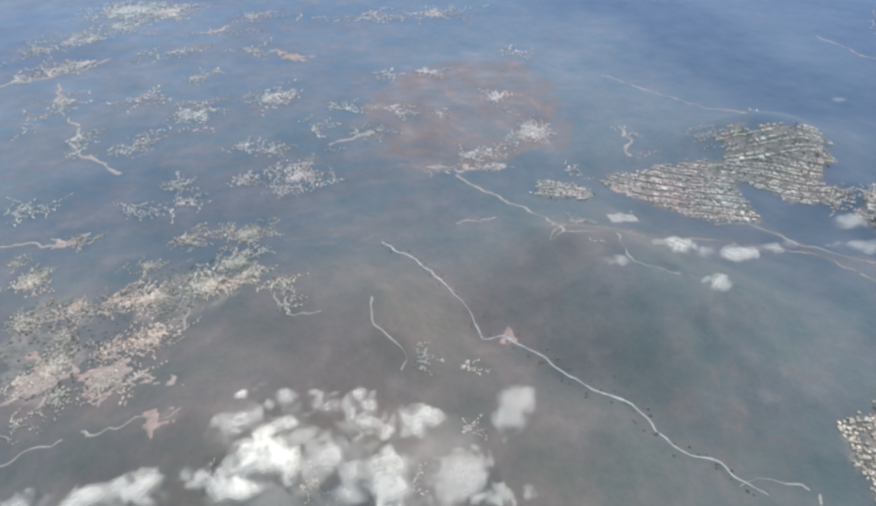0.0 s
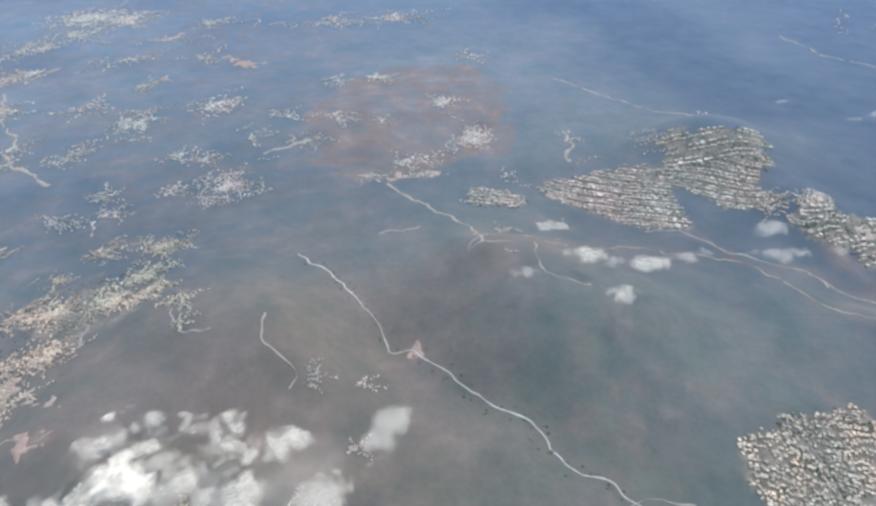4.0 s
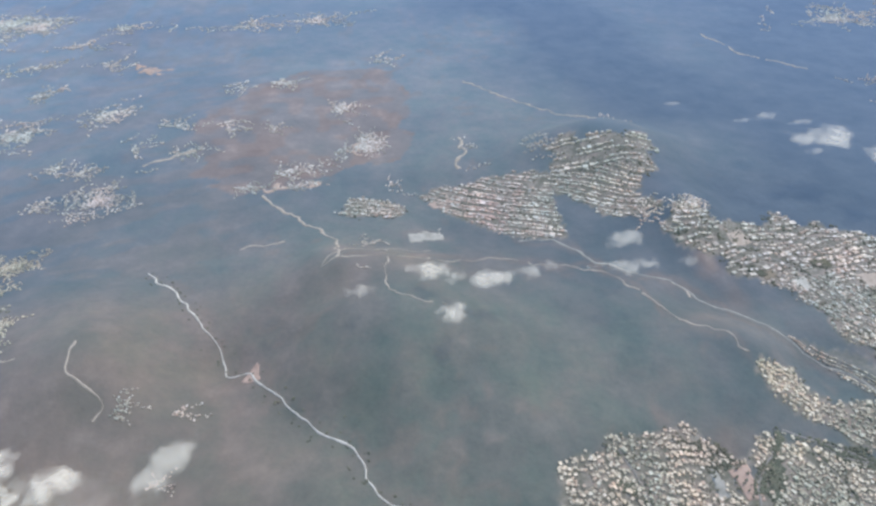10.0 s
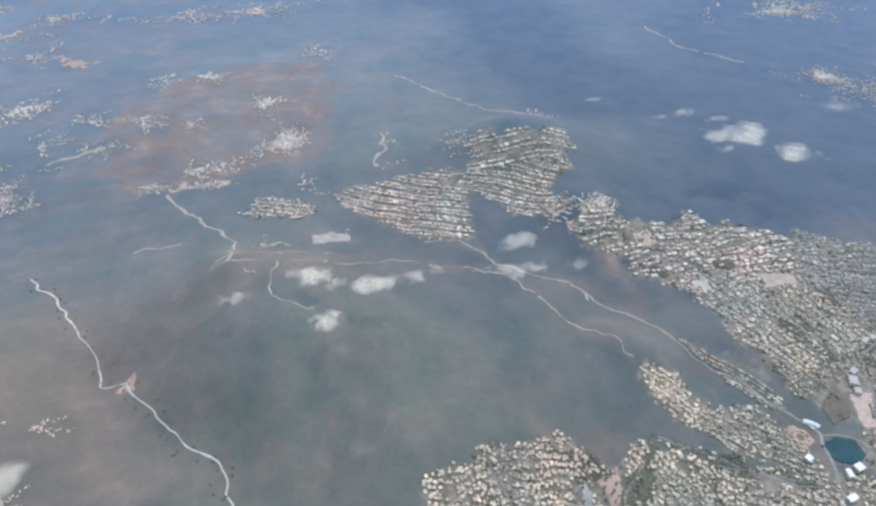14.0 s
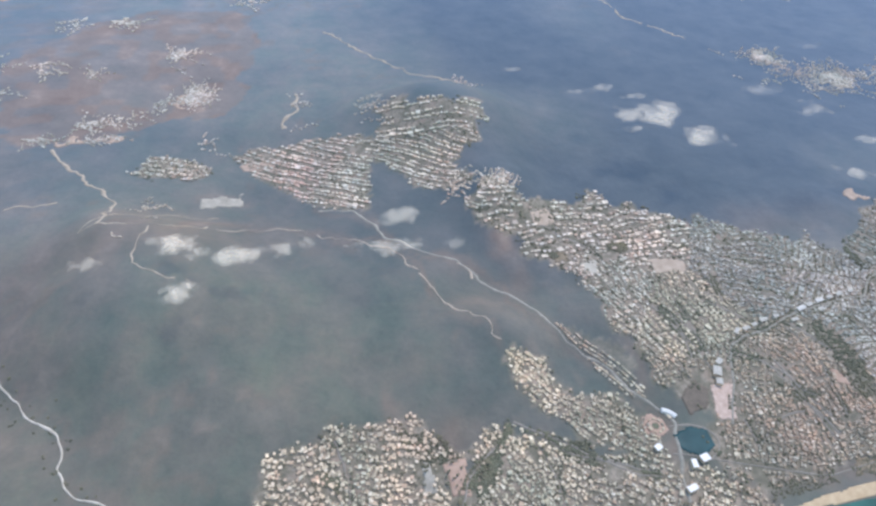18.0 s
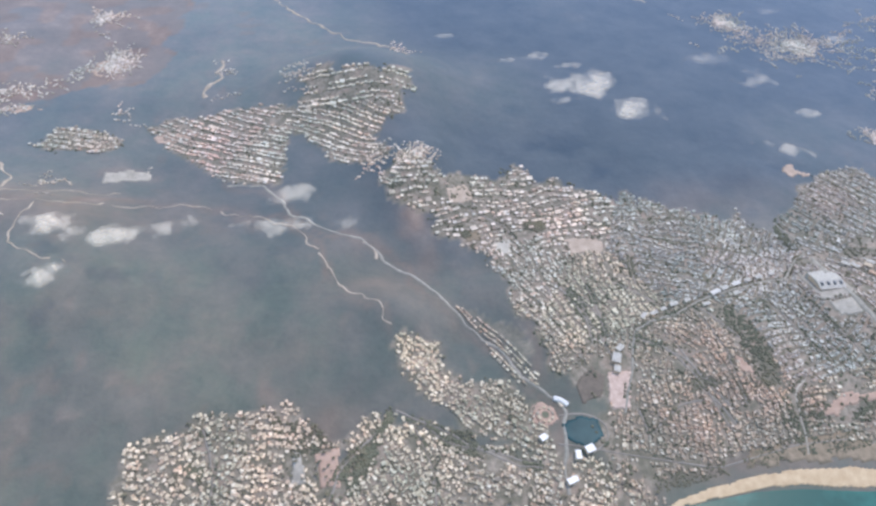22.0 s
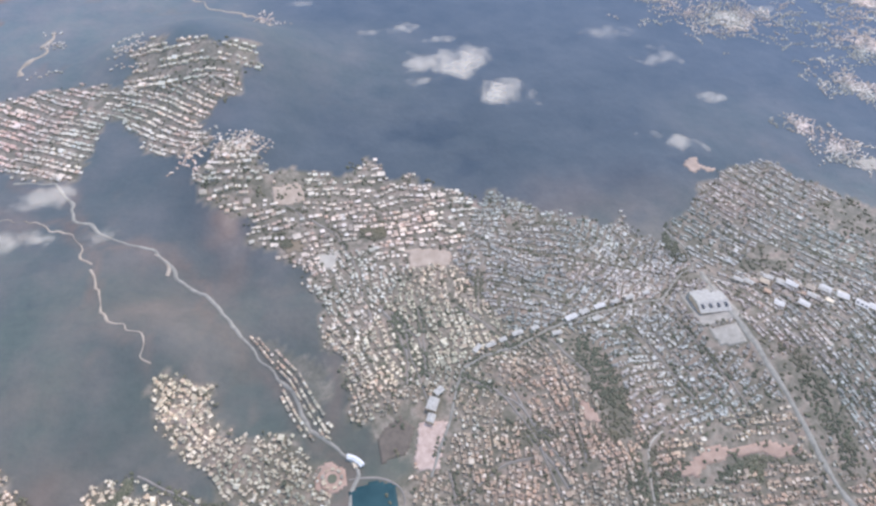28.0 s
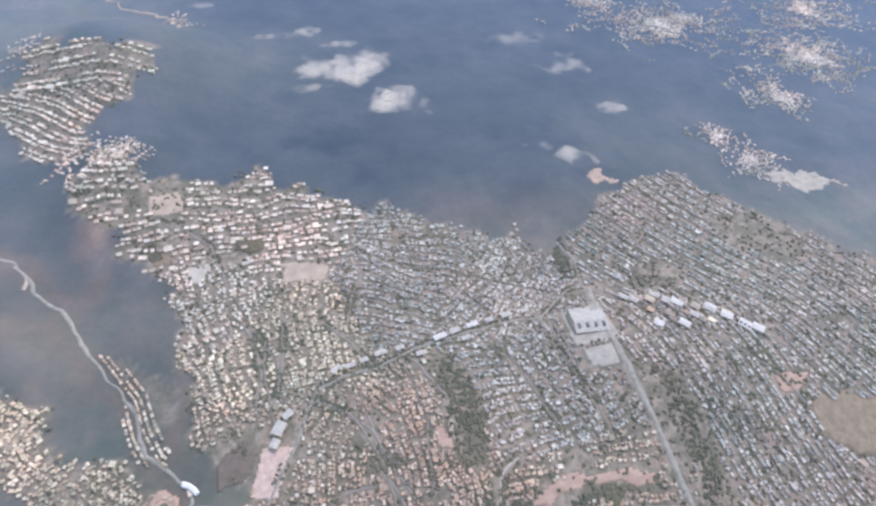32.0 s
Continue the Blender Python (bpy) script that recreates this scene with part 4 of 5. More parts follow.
def house_block(name, spots, label, category="houses", roof=None):
    """Houses of a quarter, joined: walls and pitched or flat roofs with eaves."""
    verts, faces, mats = [], [], []
    rnd = np.random.RandomState(len(spots))
    for x, y, head, l, w, h in spots:
        c, s = math.cos(head), math.sin(head)
        z = float(ground_z(x, y))

        def put(u, v, zz):
            verts.append((x + u * c - v * s, y + u * s + v * c, z + zz))
            return len(verts) - 1

        a, b = l / 2, w / 2
        lo = [put(u, v, -0.8) for u, v in ((-a, -b), (a, -b), (a, b), (-a, b))]
        hi = [put(u, v, h) for u, v in ((-a, -b), (a, -b), (a, b), (-a, b))]
        for k in range(4):
            faces.append((lo[k], lo[(k + 1) % 4], hi[(k + 1) % 4], hi[k]))
            mats.append(1)
        e, kind = 0.06, rnd.rand()
        if kind < 0.5:
            r = 0.32 * w
            e0 = [put(u, v, h - 0.05) for u, v in ((-a - e, -b - e), (a + e, -b - e), (a + e, b + e), (-a - e, b + e))]
            inset = 0.0 if kind < 0.25 else 0.45 * b
            r0, r1 = put(-a - e + inset, 0, h + r), put(a + e - inset, 0, h + r)
            new_faces = [(e0[0], e0[1], r1, r0), (e0[2], e0[3], r0, r1), (e0[1], e0[2], r1), (e0[3], e0[0], r0), (e0[3], e0[2], e0[1], e0[0])]
        else:
            e0 = [put(u, v, h + 0.003) for u, v in ((-a - e, -b - e), (a + e, -b - e), (a + e, b + e), (-a - e, b + e))]
            e1 = [put(u, v, h + 0.12) for u, v in ((-a - e, -b - e), (a + e, -b - e), (a + e, b + e), (-a - e, b + e))]
            new_faces = [tuple(e1), tuple(e0[::-1])] + [(e0[k], e0[(k + 1) % 4], e1[(k + 1) % 4], e1[k]) for k in range(4)]
        faces += new_faces
        mats += [0] * len(new_faces)
    ob = mesh_object(name, verts, faces, [roof or ROOF_ALL, WALL_ALL])
    ob.data.polygons.foreach_set("material_index", mats)
    return tagged(ob, label, category, kind="stuff")


def part(name, verts, faces, material, parent, label="", smooth=False):
    ob = mesh_object(name, verts, faces, material, smooth, parent)
    return tagged(ob, label) if label else ob


def box(x0, y0, z0, x1, y1, z1):
    v = [(x0, y0, z0), (x1, y0, z0), (x1, y1, z0), (x0, y1, z0), (x0, y0, z1), (x1, y0, z1), (x1, y1, z1), (x0, y1, z1)]
    return v, [(3, 2, 1, 0), (4, 5, 6, 7), (0, 1, 5, 4), (1, 2, 6, 5), (2, 3, 7, 6), (3, 0, 4, 7)]


def tube(x, y, z0, z1, r0, r1, n=8):
    v = [(x + r0 * math.cos(6.2832 * k / n), y + r0 * math.sin(6.2832 * k / n), z0) for k in range(n)]
    v += [(x + r1 * math.cos(6.2832 * k / n), y + r1 * math.sin(6.2832 * k / n), z1) for k in range(n)]
    return v, [(k, (k + 1) % n, n + (k + 1) % n, n + k) for k in range(n)] + [tuple(range(n))[::-1], tuple(range(n, 2 * n))]


def house(l, w, h, style):
    """One low house: walls, roof, and a tank, chimney or porch."""
    root = new("house")
    a, b, e = l / 2, w / 2, 0.06
    part("wall", *box(-a, -b, -0.8, a, b, h), WALL_EACH, root)
    if style == "flat":
        v, f = box(-a - e, -b - e, h + 0.003, a + e, b + e, h + 0.08)
        part("roof", v, f, ROOF_EACH, root)
        rim = [(-a - e, -b - e, a + e, -b + 0.02), (-a - e, b - 0.02, a + e, b + e), (-a - e, -b + 0.02, -a + 0.02, b - 0.02), (a - 0.02, -b + 0.02, a + e, b - 0.02)]
        for x0, y0, x1, y1 in rim:
            part("parapet", *box(x0, y0, h + 0.083, x1, y1, h + 0.2), WALL_EACH, root)
        tank = part("water_tank", *tube(a * 0.45, b * 0.3, h + 0.083, h + 0.30, 0.14, 0.13), TANK, root, "pale plastic water tank")
        part("lid", *tube(a * 0.45, b * 0.3, h + 0.302, h + 0.34, 0.14, 0.05), TANK, tank)
    else:
        r, inset = 0.34 * w, 0.5 * b if style == "hip" else 0.0
        v = [(-a - e, -b - e, h), (a + e, -b - e, h), (a + e, b + e, h), (-a - e, b + e, h), (-a - e, -b - e, h + 0.06), (a + e, -b - e, h + 0.06),
             (a + e, b + e, h + 0.06), (-a - e, b + e, h + 0.06), (-a - e + inset, 0, h + r), (a + e - inset, 0, h + r)]
        f = [(3, 2, 1, 0), (0, 1, 5, 4), (1, 2, 6, 5), (2, 3, 7, 6), (3, 0, 4, 7), (4, 5, 9, 8), (6, 7, 8, 9), (5, 6, 9), (7, 4, 8)]
        top = part("roof", v, f, ROOF_EACH, root)
        part("chimney", *box(a * 0.4, -0.1, h + 0.1, a * 0.4 + 0.16, 0.08, h + r + 0.2), WALL_EACH, top)
        part("porch", *box(-a * 0.6, -b - 0.42, h * 0.62, a * 0.5, -b - 0.02, h * 0.62 + 0.06), ROOF_EACH, root)
    part("door", *box(-0.14, -b - 0.03, 0.0, 0.14, -b + 0.02, 0.55), DARK_GLASS, root)
    part("window", *box(-a * 0.8, -b - 0.025, 0.3, -a * 0.8 + 0.3, -b + 0.02, 0.6), DARK_GLASS, root)
    part("window", *box(a * 0.8 - 0.3, -b - 0.025, 0.3, a * 0.8, -b + 0.02, 0.6), DARK_GLASS, root)
    return root


PLOTS = plots()
order = sorted(range(len(PLOTS)), key=lambda k: PLOTS[k][1] + 0.12 * abs(PLOTS[k][0] - 60))
NEAREST = set(order[:300])
LOOKS = [("flat", "low flat-roofed house with parapet and water tank"), ("gable", "low gable-roofed house with porch and chimney"), ("hip", "low hip-roofed house with porch and chimney")]
models = {}
for n, k in enumerate(order[:300]):
    x, y, head, l, w, h = PLOTS[k]
    style, label = LOOKS[(n * 7 + n // 5) % 3]
    key = (style, round(l * 3), round(w * 3))
    m = pose(x, y, float(ground_z(x, y)), 0, 0, math.degrees(head))
    if key not in models:
        models[key] = tagged(house(key[1] / 3, key[2] / 3, 0.65 + 0.1 * (len(models) % 4), style), label, "house", "houses of the coastal town")
        models[key].matrix_world = m
    else:
        copy_thing(models[key], m)
spots = {}
for k, p in enumerate(PLOTS):
    if k not in NEAREST:
        key = min(range(len(DISTRICTS)), key=lambda q: math.hypot(p[0] - DISTRICTS[q][0], p[1] - DISTRICTS[q][1]))
        spots.setdefault(key, []).append(p)
QUARTER = ["cream-roofed houses in curving hillside rows", "dense grey and terracotta roofed low houses in rows", "tightly packed pale and grey roofed terrace rows"]
for key in sorted(spots):
    hill, rows, brown = key in HILLSIDE, key in (4, 7, 8, 9, 10, 11), key in (3, 5, 6, 12)
    house_block("houses", spots[key], QUARTER[0 if hill else 2 if rows else 1], roof=ROOF_PINK if key == 13 else ROOF_SAND if key in (3, 18, 19, 20, 22) else ROOF_CREAM if hill or key == 2 else ROOF_GREY if rows else ROOF_BROWN if brown else None)
# loose settlements: centre, half widths, houses, house size
FAR_VILLAGES = [(-431, 741, 47.2, 34.8, 420, 2.02), (-382, 727, 28.2, 26.4, 260, 1.88), (-425, 683, 28.8, 9.3, 110, 1.73), (-483, 622, 32.6, 9, 60, 1.63), (-288, 699, 21.7, 11.2, 60, 1.86), (-448, 665, 52.3, 15.3, 70, 1.74), (-458, 643, 32.9, 10.2, 50, 1.64), (-318, 648, 46.2, 13.1, 50, 1.73), (-86, 687, 77.8, 21.2, 150, 1.95), (-478, 562, 21.5, 12.1, 70, 1.43), (-446, 581, 36.3, 16.2, 150, 1.55), (-355, 600, 37.2, 8.6, 70, 1.6), (-280, 595, 13.9, 7.3, 40, 1.67), (-164, 683, 44.2, 16.6, 70, 1.89)]
PLAIN_VILLAGES = [(-324, 534, 13.2, 11, 60, 1.62), (-318, 456, 17.4, 26, 180, 1.47), (-364, 498, 17.6, 7.5, 50, 1.56), (-425, 504, 2.8, 37.3, 50, 1.49), (-258, 470, 20, 32.3, 110, 1.6), (-150, 506, 12.6, 9.7, 26, 1.61), (-117, 508, 6.1, 13.8, 20, 1.63), (-202, 437, 13.6, 4.4, 36, 1.45), (-183, 391, 12.3, 4.2, 40, 1.32), (-230, 340, 19.2, 25.2, 300, 1.18), (-215, 411, 12.6, 7.2, 30, 1.34), (-393, 426, 9.1, 7.9, 50, 1.32), (-345, 414, 7.2, 13.7, 46, 1.27), (-350, 400, 11.7, 4.2, 40, 1.25), (-389, 401, 7.9, 3.7, 26, 1.26)]
VALE_VILLAGES = [(-309, 345, 7.9, 6.8, 60, 1.15), (-299, 324, 7.2, 6.9, 50, 1.15), (-328, 321, 15.3, 10.5, 70, 1.11), (-263, 340, 11, 14, 50, 1.17), (-257, 279, 21.8, 17.5, 300, 1.12), (-289, 283, 13.9, 9.7, 120, 1.11), (-305, 261, 12.7, 4.3, 70, 1.01), (-394, 331, 20.4, 8.4, 90, 1.09), (-351, 292, 12.5, 5.8, 60, 1.05), (-438, 463, 13.2, 11.4, 26, 1.41), (-247, 381, 16, 6.1, 46, 1.28), (-267, 391, 10.1, 4.1, 36, 1.29), (-72, 445, 3.8, 17, 26, 1.52), (-379, 279, 7.4, 5.5, 40, 0.99)]
WEST_TOWN = [(-366, 259, 13.3, 9.1, 200, 1.19), (-358, 229, 11.1, 6.3, 150, 1.11), (-336, 233, 12.2, 5.8, 160, 1.08), (-319, 235, 12.3, 6.4, 140, 1.23), (-299, 234, 15.1, 11.3, 330, 1.21), (-274, 233, 14.4, 8.7, 260, 1.28), (-254, 229, 16.1, 5.2, 110, 1.61), (-233, 215, 9.4, 6.5, 70, 1.25), (-263, 251, 20.1, 7.4, 170, 1.46)]
WEST_SLOPE = [(-294, 203, 14, 9.4, 260, 1.3), (-312, 200, 6.1, 5.8, 80, 1.16), (-309, 180, 7.9, 11.7, 260, 1.04), (-335, 197, 7, 16.7, 260, 1.05), (-327, 175, 8.6, 4.2, 70, 1.2), (-345, 188, 6.3, 8.3, 60, 1.06), (-336, 165, 6.6, 3.2, 30, 0.92), (-337, 217, 4.2, 5.9, 40, 1.1), (-292, 178, 8, 8.4, 50, 1.53), (-229, 197, 3.5, 3.6, 24, 1.22), (-172, 162, 4.6, 3.4, 34, 1.07), (-153, 162, 4.9, 2.7, 16, 1.15), (-158, 134, 1.9, 6.8, 22, 0.98), (-220, 118, 6, 2.5, 30, 0.84), (-182, 114, 1.7, 3.5, 16, 0.87), (-253, 121, 2.3, 1.9, 12, 0.8)]
TAN_VILLAGES = [(-121, 514, 7.1, 7.6, 30, 1.71), (-69, 441, 4.4, 13.9, 44, 1.51), (-55, 386, 9, 17.5, 190, 1.4), (-74, 376, 4.8, 10.3, 26, 1.35), (-112, 350, 9.5, 7.4, 60, 1.24), (-136, 336, 9.3, 3.7, 40, 1.22), (-105, 331, 8.7, 2.8, 44, 1.23), (-121, 412, 5.7, 4.4, 20, 1.37), (-154, 430, 11.1, 14.6, 40, 1.46), (-90, 355, 11.2, 6.9, 40, 1.27), (-28, 554, 8.7, 12.7, 26, 1.85), (-44, 328, 3.7, 3.4, 16, 1.26), (13, 360, 2.4, 21.6, 26, 1.29)]
EAST_VILLAGES = [(440, 350, 60, 26, 1100, 1.15), (520, 300, 50, 40, 1200, 1.15), (470, 262, 18, 20, 420, 1.1), (400, 392, 22, 24, 500, 1.15), (560, 360, 60, 40, 900, 1.2), (480, 560, 90, 40, 360, 2.2), (420, 212, 16, 14, 240, 1.15), (410, 232, 10, 12, 120, 1.15)]
PASS_HOUSES = [(98, 250, 9, 4, 60, 1.3), (112, 243, 9, 4, 80, 1.3), (122, 246, 6, 5, 50, 1.2), (-62, 258, 12, 30, 40, 1.1), (57, 340, 8, 20, 60, 1.2), (132, 378, 6, 8, 30, 1.2)]
LOOSE = FAR_VILLAGES + PLAIN_VILLAGES + VALE_VILLAGES + WEST_TOWN + WEST_SLOPE + TAN_VILLAGES + EAST_VILLAGES + PASS_HOUSES
for n, (vx, vy, rx, ry, count, size) in enumerate(LOOSE):
    tone = ROOF_PALE if vy > 300 or vx > 380 else ROOF_SAND if vx < -200 else ROOF_CREAM
    house_block("village", village(vx, vy, rx, ry, int((1.9 if vx < 0 else 1.5) * count), 40 + n, size * (1.15 if vx > 0 else 1.45 if vy > 420 else 1.25 if vy > 300 else 0.85)), "scattered pale houses of a hill village", "village", tone)

# ---------------------------------------------------------------- trees
def crown_shape(seed, n=5, size=0.6):
    """An uneven crown: several lumpy clumps with gaps."""
    rnd = np.random.RandomState(seed)
    bm = bmesh.new()
    for _ in range(n):
        c = Vector((rnd.normal(0, 0.42), rnd.normal(0, 0.42), rnd.uniform(-0.15, 0.35))) * size
        r = size * rnd.uniform(0.32, 0.6)
        made = bmesh.ops.create_icosphere(bm, subdivisions=1, radius=r)
        for v in made["verts"]:
            v.co = c + v.co * rnd.uniform(0.7, 1.25)
            v.co.z *= 0.85
    me = bpy.data.meshes.new("crown")
    bm.to_mesh(me)
    bm.free()
    me.materials.append(GREEN)
    return me


BARK = plain("bark", (0.10, 0.08, 0.06), (0.17, 0.13, 0.10), 3.0)
CROWNS = [crown_shape(s, 5 + s % 3, 0.55 + 0.06 * s) for s in range(5)]
tree_models = []
for s in range(5):
    t = new("tree")
    c = new("crown", CROWNS[s])
    c.parent, c.location = t, (0, 0, 0.75 + 0.06 * s)
    part("trunk", *tube(0, 0, -0.3, 0.7, 0.09, 0.045, 6), BARK, t)
    part("limb", *tube(0.05, 0.02, 0.4, 0.85, 0.04, 0.02, 5), BARK, t)
    tree_models.append(tagged(t, "small dense dark green tree between the houses", "tree", "trees of the coastal town"))


def free_spots(poly, count, seed, inside_gaps=0.75):
    """Places in an outline away from the roads and houses."""
    rnd = np.random.RandomState(seed)
    px, py = [p[0] for p in poly], [p[1] for p in poly]
    x, y = rnd.uniform(min(px), max(px), count), rnd.uniform(min(py), max(py), count)
    ok = inside(poly, x + 5 * (vnoise(x, y, 6, 11.1) - 0.5), y + 5 * (vnoise(x, y, 6, 13.7) - 0.5))
    for field in BARE:
        ok &= ~inside(field, x, y)
    for line, w in BLOCKED:
        ok &= to_line(line, x, y) > w * 0.7
    keep = []
    for k in np.nonzero(ok)[0]:
        cell = HOUSE_GRID.get((int(x[k] // 3), int(y[k] // 3)), [])
        if all(math.hypot(x[k] - a, y[k] - b) > 1.25 * r for a, b, r in cell):
            keep.append((x[k], y[k]))
    return keep


HOUSE_GRID = {}
for p in PLOTS:
    for i in (-1, 0, 1):
        for j in (-1, 0, 1):
            HOUSE_GRID.setdefault((int(p[0] // 3) + i, int(p[1] // 3) + j), []).append((p[0], p[1], p[4] / 2 + 0.12))

near_trees = free_spots(NEAR, 700, 5) + free_spots(RIVER_TOWN, 260, 6)
near_trees = near_trees[::max(1, len(near_trees) // 240)][:240]
rnd = random.Random(9)
for n, (x, y) in enumerate(near_trees):
    m = pose(x, y, float(ground_z(x, y)), 0, 0, rnd.uniform(0, 360))
    if n < 5:
        tree_models[n].matrix_world = m
    else:
        copy_thing(tree_models[n % 5], m)


def canopy(name, places, label, seed, low=0.3, high=0.75):
    """Tree crowns of a quarter, joined: lumpy low clumps of uneven size."""
    rnd = np.random.RandomState(seed)
    bm = bmesh.new()
    base = bmesh.ops.create_icosphere(bm, subdivisions=1, radius=1.0)
    unit = np.array([v.co[:] for v in bm.verts])
    tri = np.array([[v.index for v in f.verts] for f in bm.faces])
    bm.free()
    verts, faces = [], []
    for x, y in places:
        z = float(ground_z(x, y))
        for _ in range(2):
            r = rnd.uniform(low, high)
            c = np.array([x + rnd.normal(0, 0.5 * r), y + rnd.normal(0, 0.5 * r), z + 0.35 * r])
            faces.append(tri + len(verts) * len(unit))
            verts.append(c + unit * rnd.uniform(0.7, 1.25, (len(unit), 1)) * (r, r, 0.75 * r))
    if verts:
        ob = mesh_object(name, np.concatenate(verts).tolist(), np.concatenate(faces).tolist(), GREEN)
        return tagged(ob, label, "trees", kind="stuff")


canopy("city_trees", free_spots(CITY, 9000, 15), "dark green trees and hedges between the houses", 15)
canopy("hill_trees", free_spots(HILL_WEST, 260, 16) + free_spots(HILL_EAST, 300, 17) + free_spots(HAMLET, 80, 18), "dark green garden trees on the hill", 16)
GROVES = [[(14.6, 101), (22.3, 99.6), (22, 93.9), (15.4, 95.1)], [(236, 126), (243, 128), (251, 108), (246, 88), (238, 88)], [(312, 118), (318, 118), (325, 64), (315, 62)], [(296, 168), (306, 180), (304, 158), (297, 152)],
          [(108, 96), (128, 86), (118, 84), (104, 92)], [(255, 80), (262, 74), (240, 70), (238, 86)], [(318, 110), (330, 110), (356, 66), (332, 62)],
          [(44, 112), (60, 108), (66, 96), (52, 96)], [(72, 95), (81, 97), (75, 84), (64, 86)], [(134, 199), (141, 194), (140, 191), (134, 193)], [(168, 198), (180, 195), (178, 189), (170, 191)],
          [(176, 154), (182, 148), (181, 132), (176, 130), (174, 142)], [(352, 111), (359, 110), (362, 98), (357, 97)], [(270, 74), (284, 75), (292, 72), (276, 69)]]
grove_spots = []
for n, g in enumerate(GROVES):
    grove_spots += free_spots(g, 600, 60 + n)
canopy("grove", grove_spots, "dense dark green groves along the creek and the main road", 33, 0.25, 0.6)
canopy("west_trees", free_spots(WEST, 700, 77), "dark green trees among the western villages", 77, 0.3, 0.6)
edge = []
for line, k in ((VALLEY, 0.9),):
    for (x0, y0), (x1, y1) in zip(line, line[1:]):
        for _ in range(int(math.hypot(x1 - x0, y1 - y0) / 2.2)):
            f, o = rnd.random(), rnd.choice((-1, 1)) * (k + abs(rnd.gauss(0, 2.5)))
            d = math.hypot(x1 - x0, y1 - y0)
            edge.append((x0 + (x1 - x0) * f - (y1 - y0) / d * o, y0 + (y1 - y0) * f + (x1 - x0) / d * o))
for line in LANES + CITY_LANES + CITY_LANES + [FAN, SIDE, AVENUE, EAST_AVE, CREEK, CREEK, CREEK]:
    for (x0, y0), (x1, y1) in zip(line, line[1:]):
        d = math.hypot(x1 - x0, y1 - y0)
        for _ in range(int(d / 0.5)):
            f, o = rnd.random(), rnd.choice((-1, 1)) * (0.75 + abs(rnd.gauss(0, 0.25 if line is not CREEK else 1.8)))
            if vnoise(x0 + (x1 - x0) * f, y0 + (y1 - y0) * f, 8, 2.9) > 0.42 or line is CREEK:
                edge.append((x0 + (x1 - x0) * f - (y1 - y0) / d * o, y0 + (y1 - y0) * f + (x1 - x0) / d * o))
for _ in range(520):
    k = rnd.random() ** 1.3
    edge.append((88 - 19 * k + rnd.gauss(0, 0.8), 107 - 26 * k + rnd.gauss(0, 1.2)))
shore = [(x, y) for x, y in ((rnd.uniform(176, 285), rnd.uniform(52, 70)) for _ in range(2600))
         if inside([(178, 60), (197, 60.5), (220, 62), (240, 60.5), (258, 57), (276, 52), (282, 56), (270, 66), (240, 70), (205, 69), (180, 72)], x, y) and vnoise(x, y, 7, 4.7) > 0.45]
canopy("shore_scrub", shore, "low olive scrub on the dunes behind the beach", 35, 0.15, 0.42)
canopy("roadside_bushes", edge, "low dark green bushes beside the roads", 34, 0.22, 0.58)


# ---------------------------------------------------------------- landmarks
def hall(name, x, y, deg, l, w, h, label, category, roof, vents=0, wings=()):
    """A large low hall: walls, sheet roof with ridge, roof lights, wings."""
    root = new(name)
    z = float(np.max(ground_z(np.array([x - l / 3, x, x + l / 3]), np.array([y, y, y]))))
    part("wall", *box(-l / 2, -w / 2, -1.5, l / 2, w / 2, h), WALL_EACH, root)
    v = [(-l / 2 - 0.1, -w / 2 - 0.1, h + 0.003), (l / 2 + 0.1, -w / 2 - 0.1, h + 0.003), (l / 2 + 0.1, w / 2 + 0.1, h + 0.003), (-l / 2 - 0.1, w / 2 + 0.1, h + 0.003),
         (-l / 2 - 0.1, 0, h + 0.12 * w), (l / 2 + 0.1, 0, h + 0.12 * w)]
    top = part("roof", v, [(3, 2, 1, 0), (0, 1, 5, 4), (2, 3, 4, 5), (1, 2, 5), (3, 0, 4)], roof, root)
    for k in range(vents):
        u = -l / 2 + l * (k + 0.5) / vents
        part("roof_light", *box(u - 0.45, -w * 0.32, h + 0.05 * w, u + 0.45, -w * 0.12, h + 0.12 * w), DARK_GLASS, top, "dark glazed roof light")
    part("gate", *box(-0.5, -w / 2 - 0.04, 0.0, 0.5, -w / 2 + 0.02, 0.8), DARK_GLASS, root, "dark roller gate")
    for u0, v0, u1, v1, hh in wings:
        part("wing", *box(u0, v0, -1.5, u1, v1, hh), roof, root)
    root.matrix_world = pose(x, y, z, 0, 0, deg)
    return tagged(root, label, category)


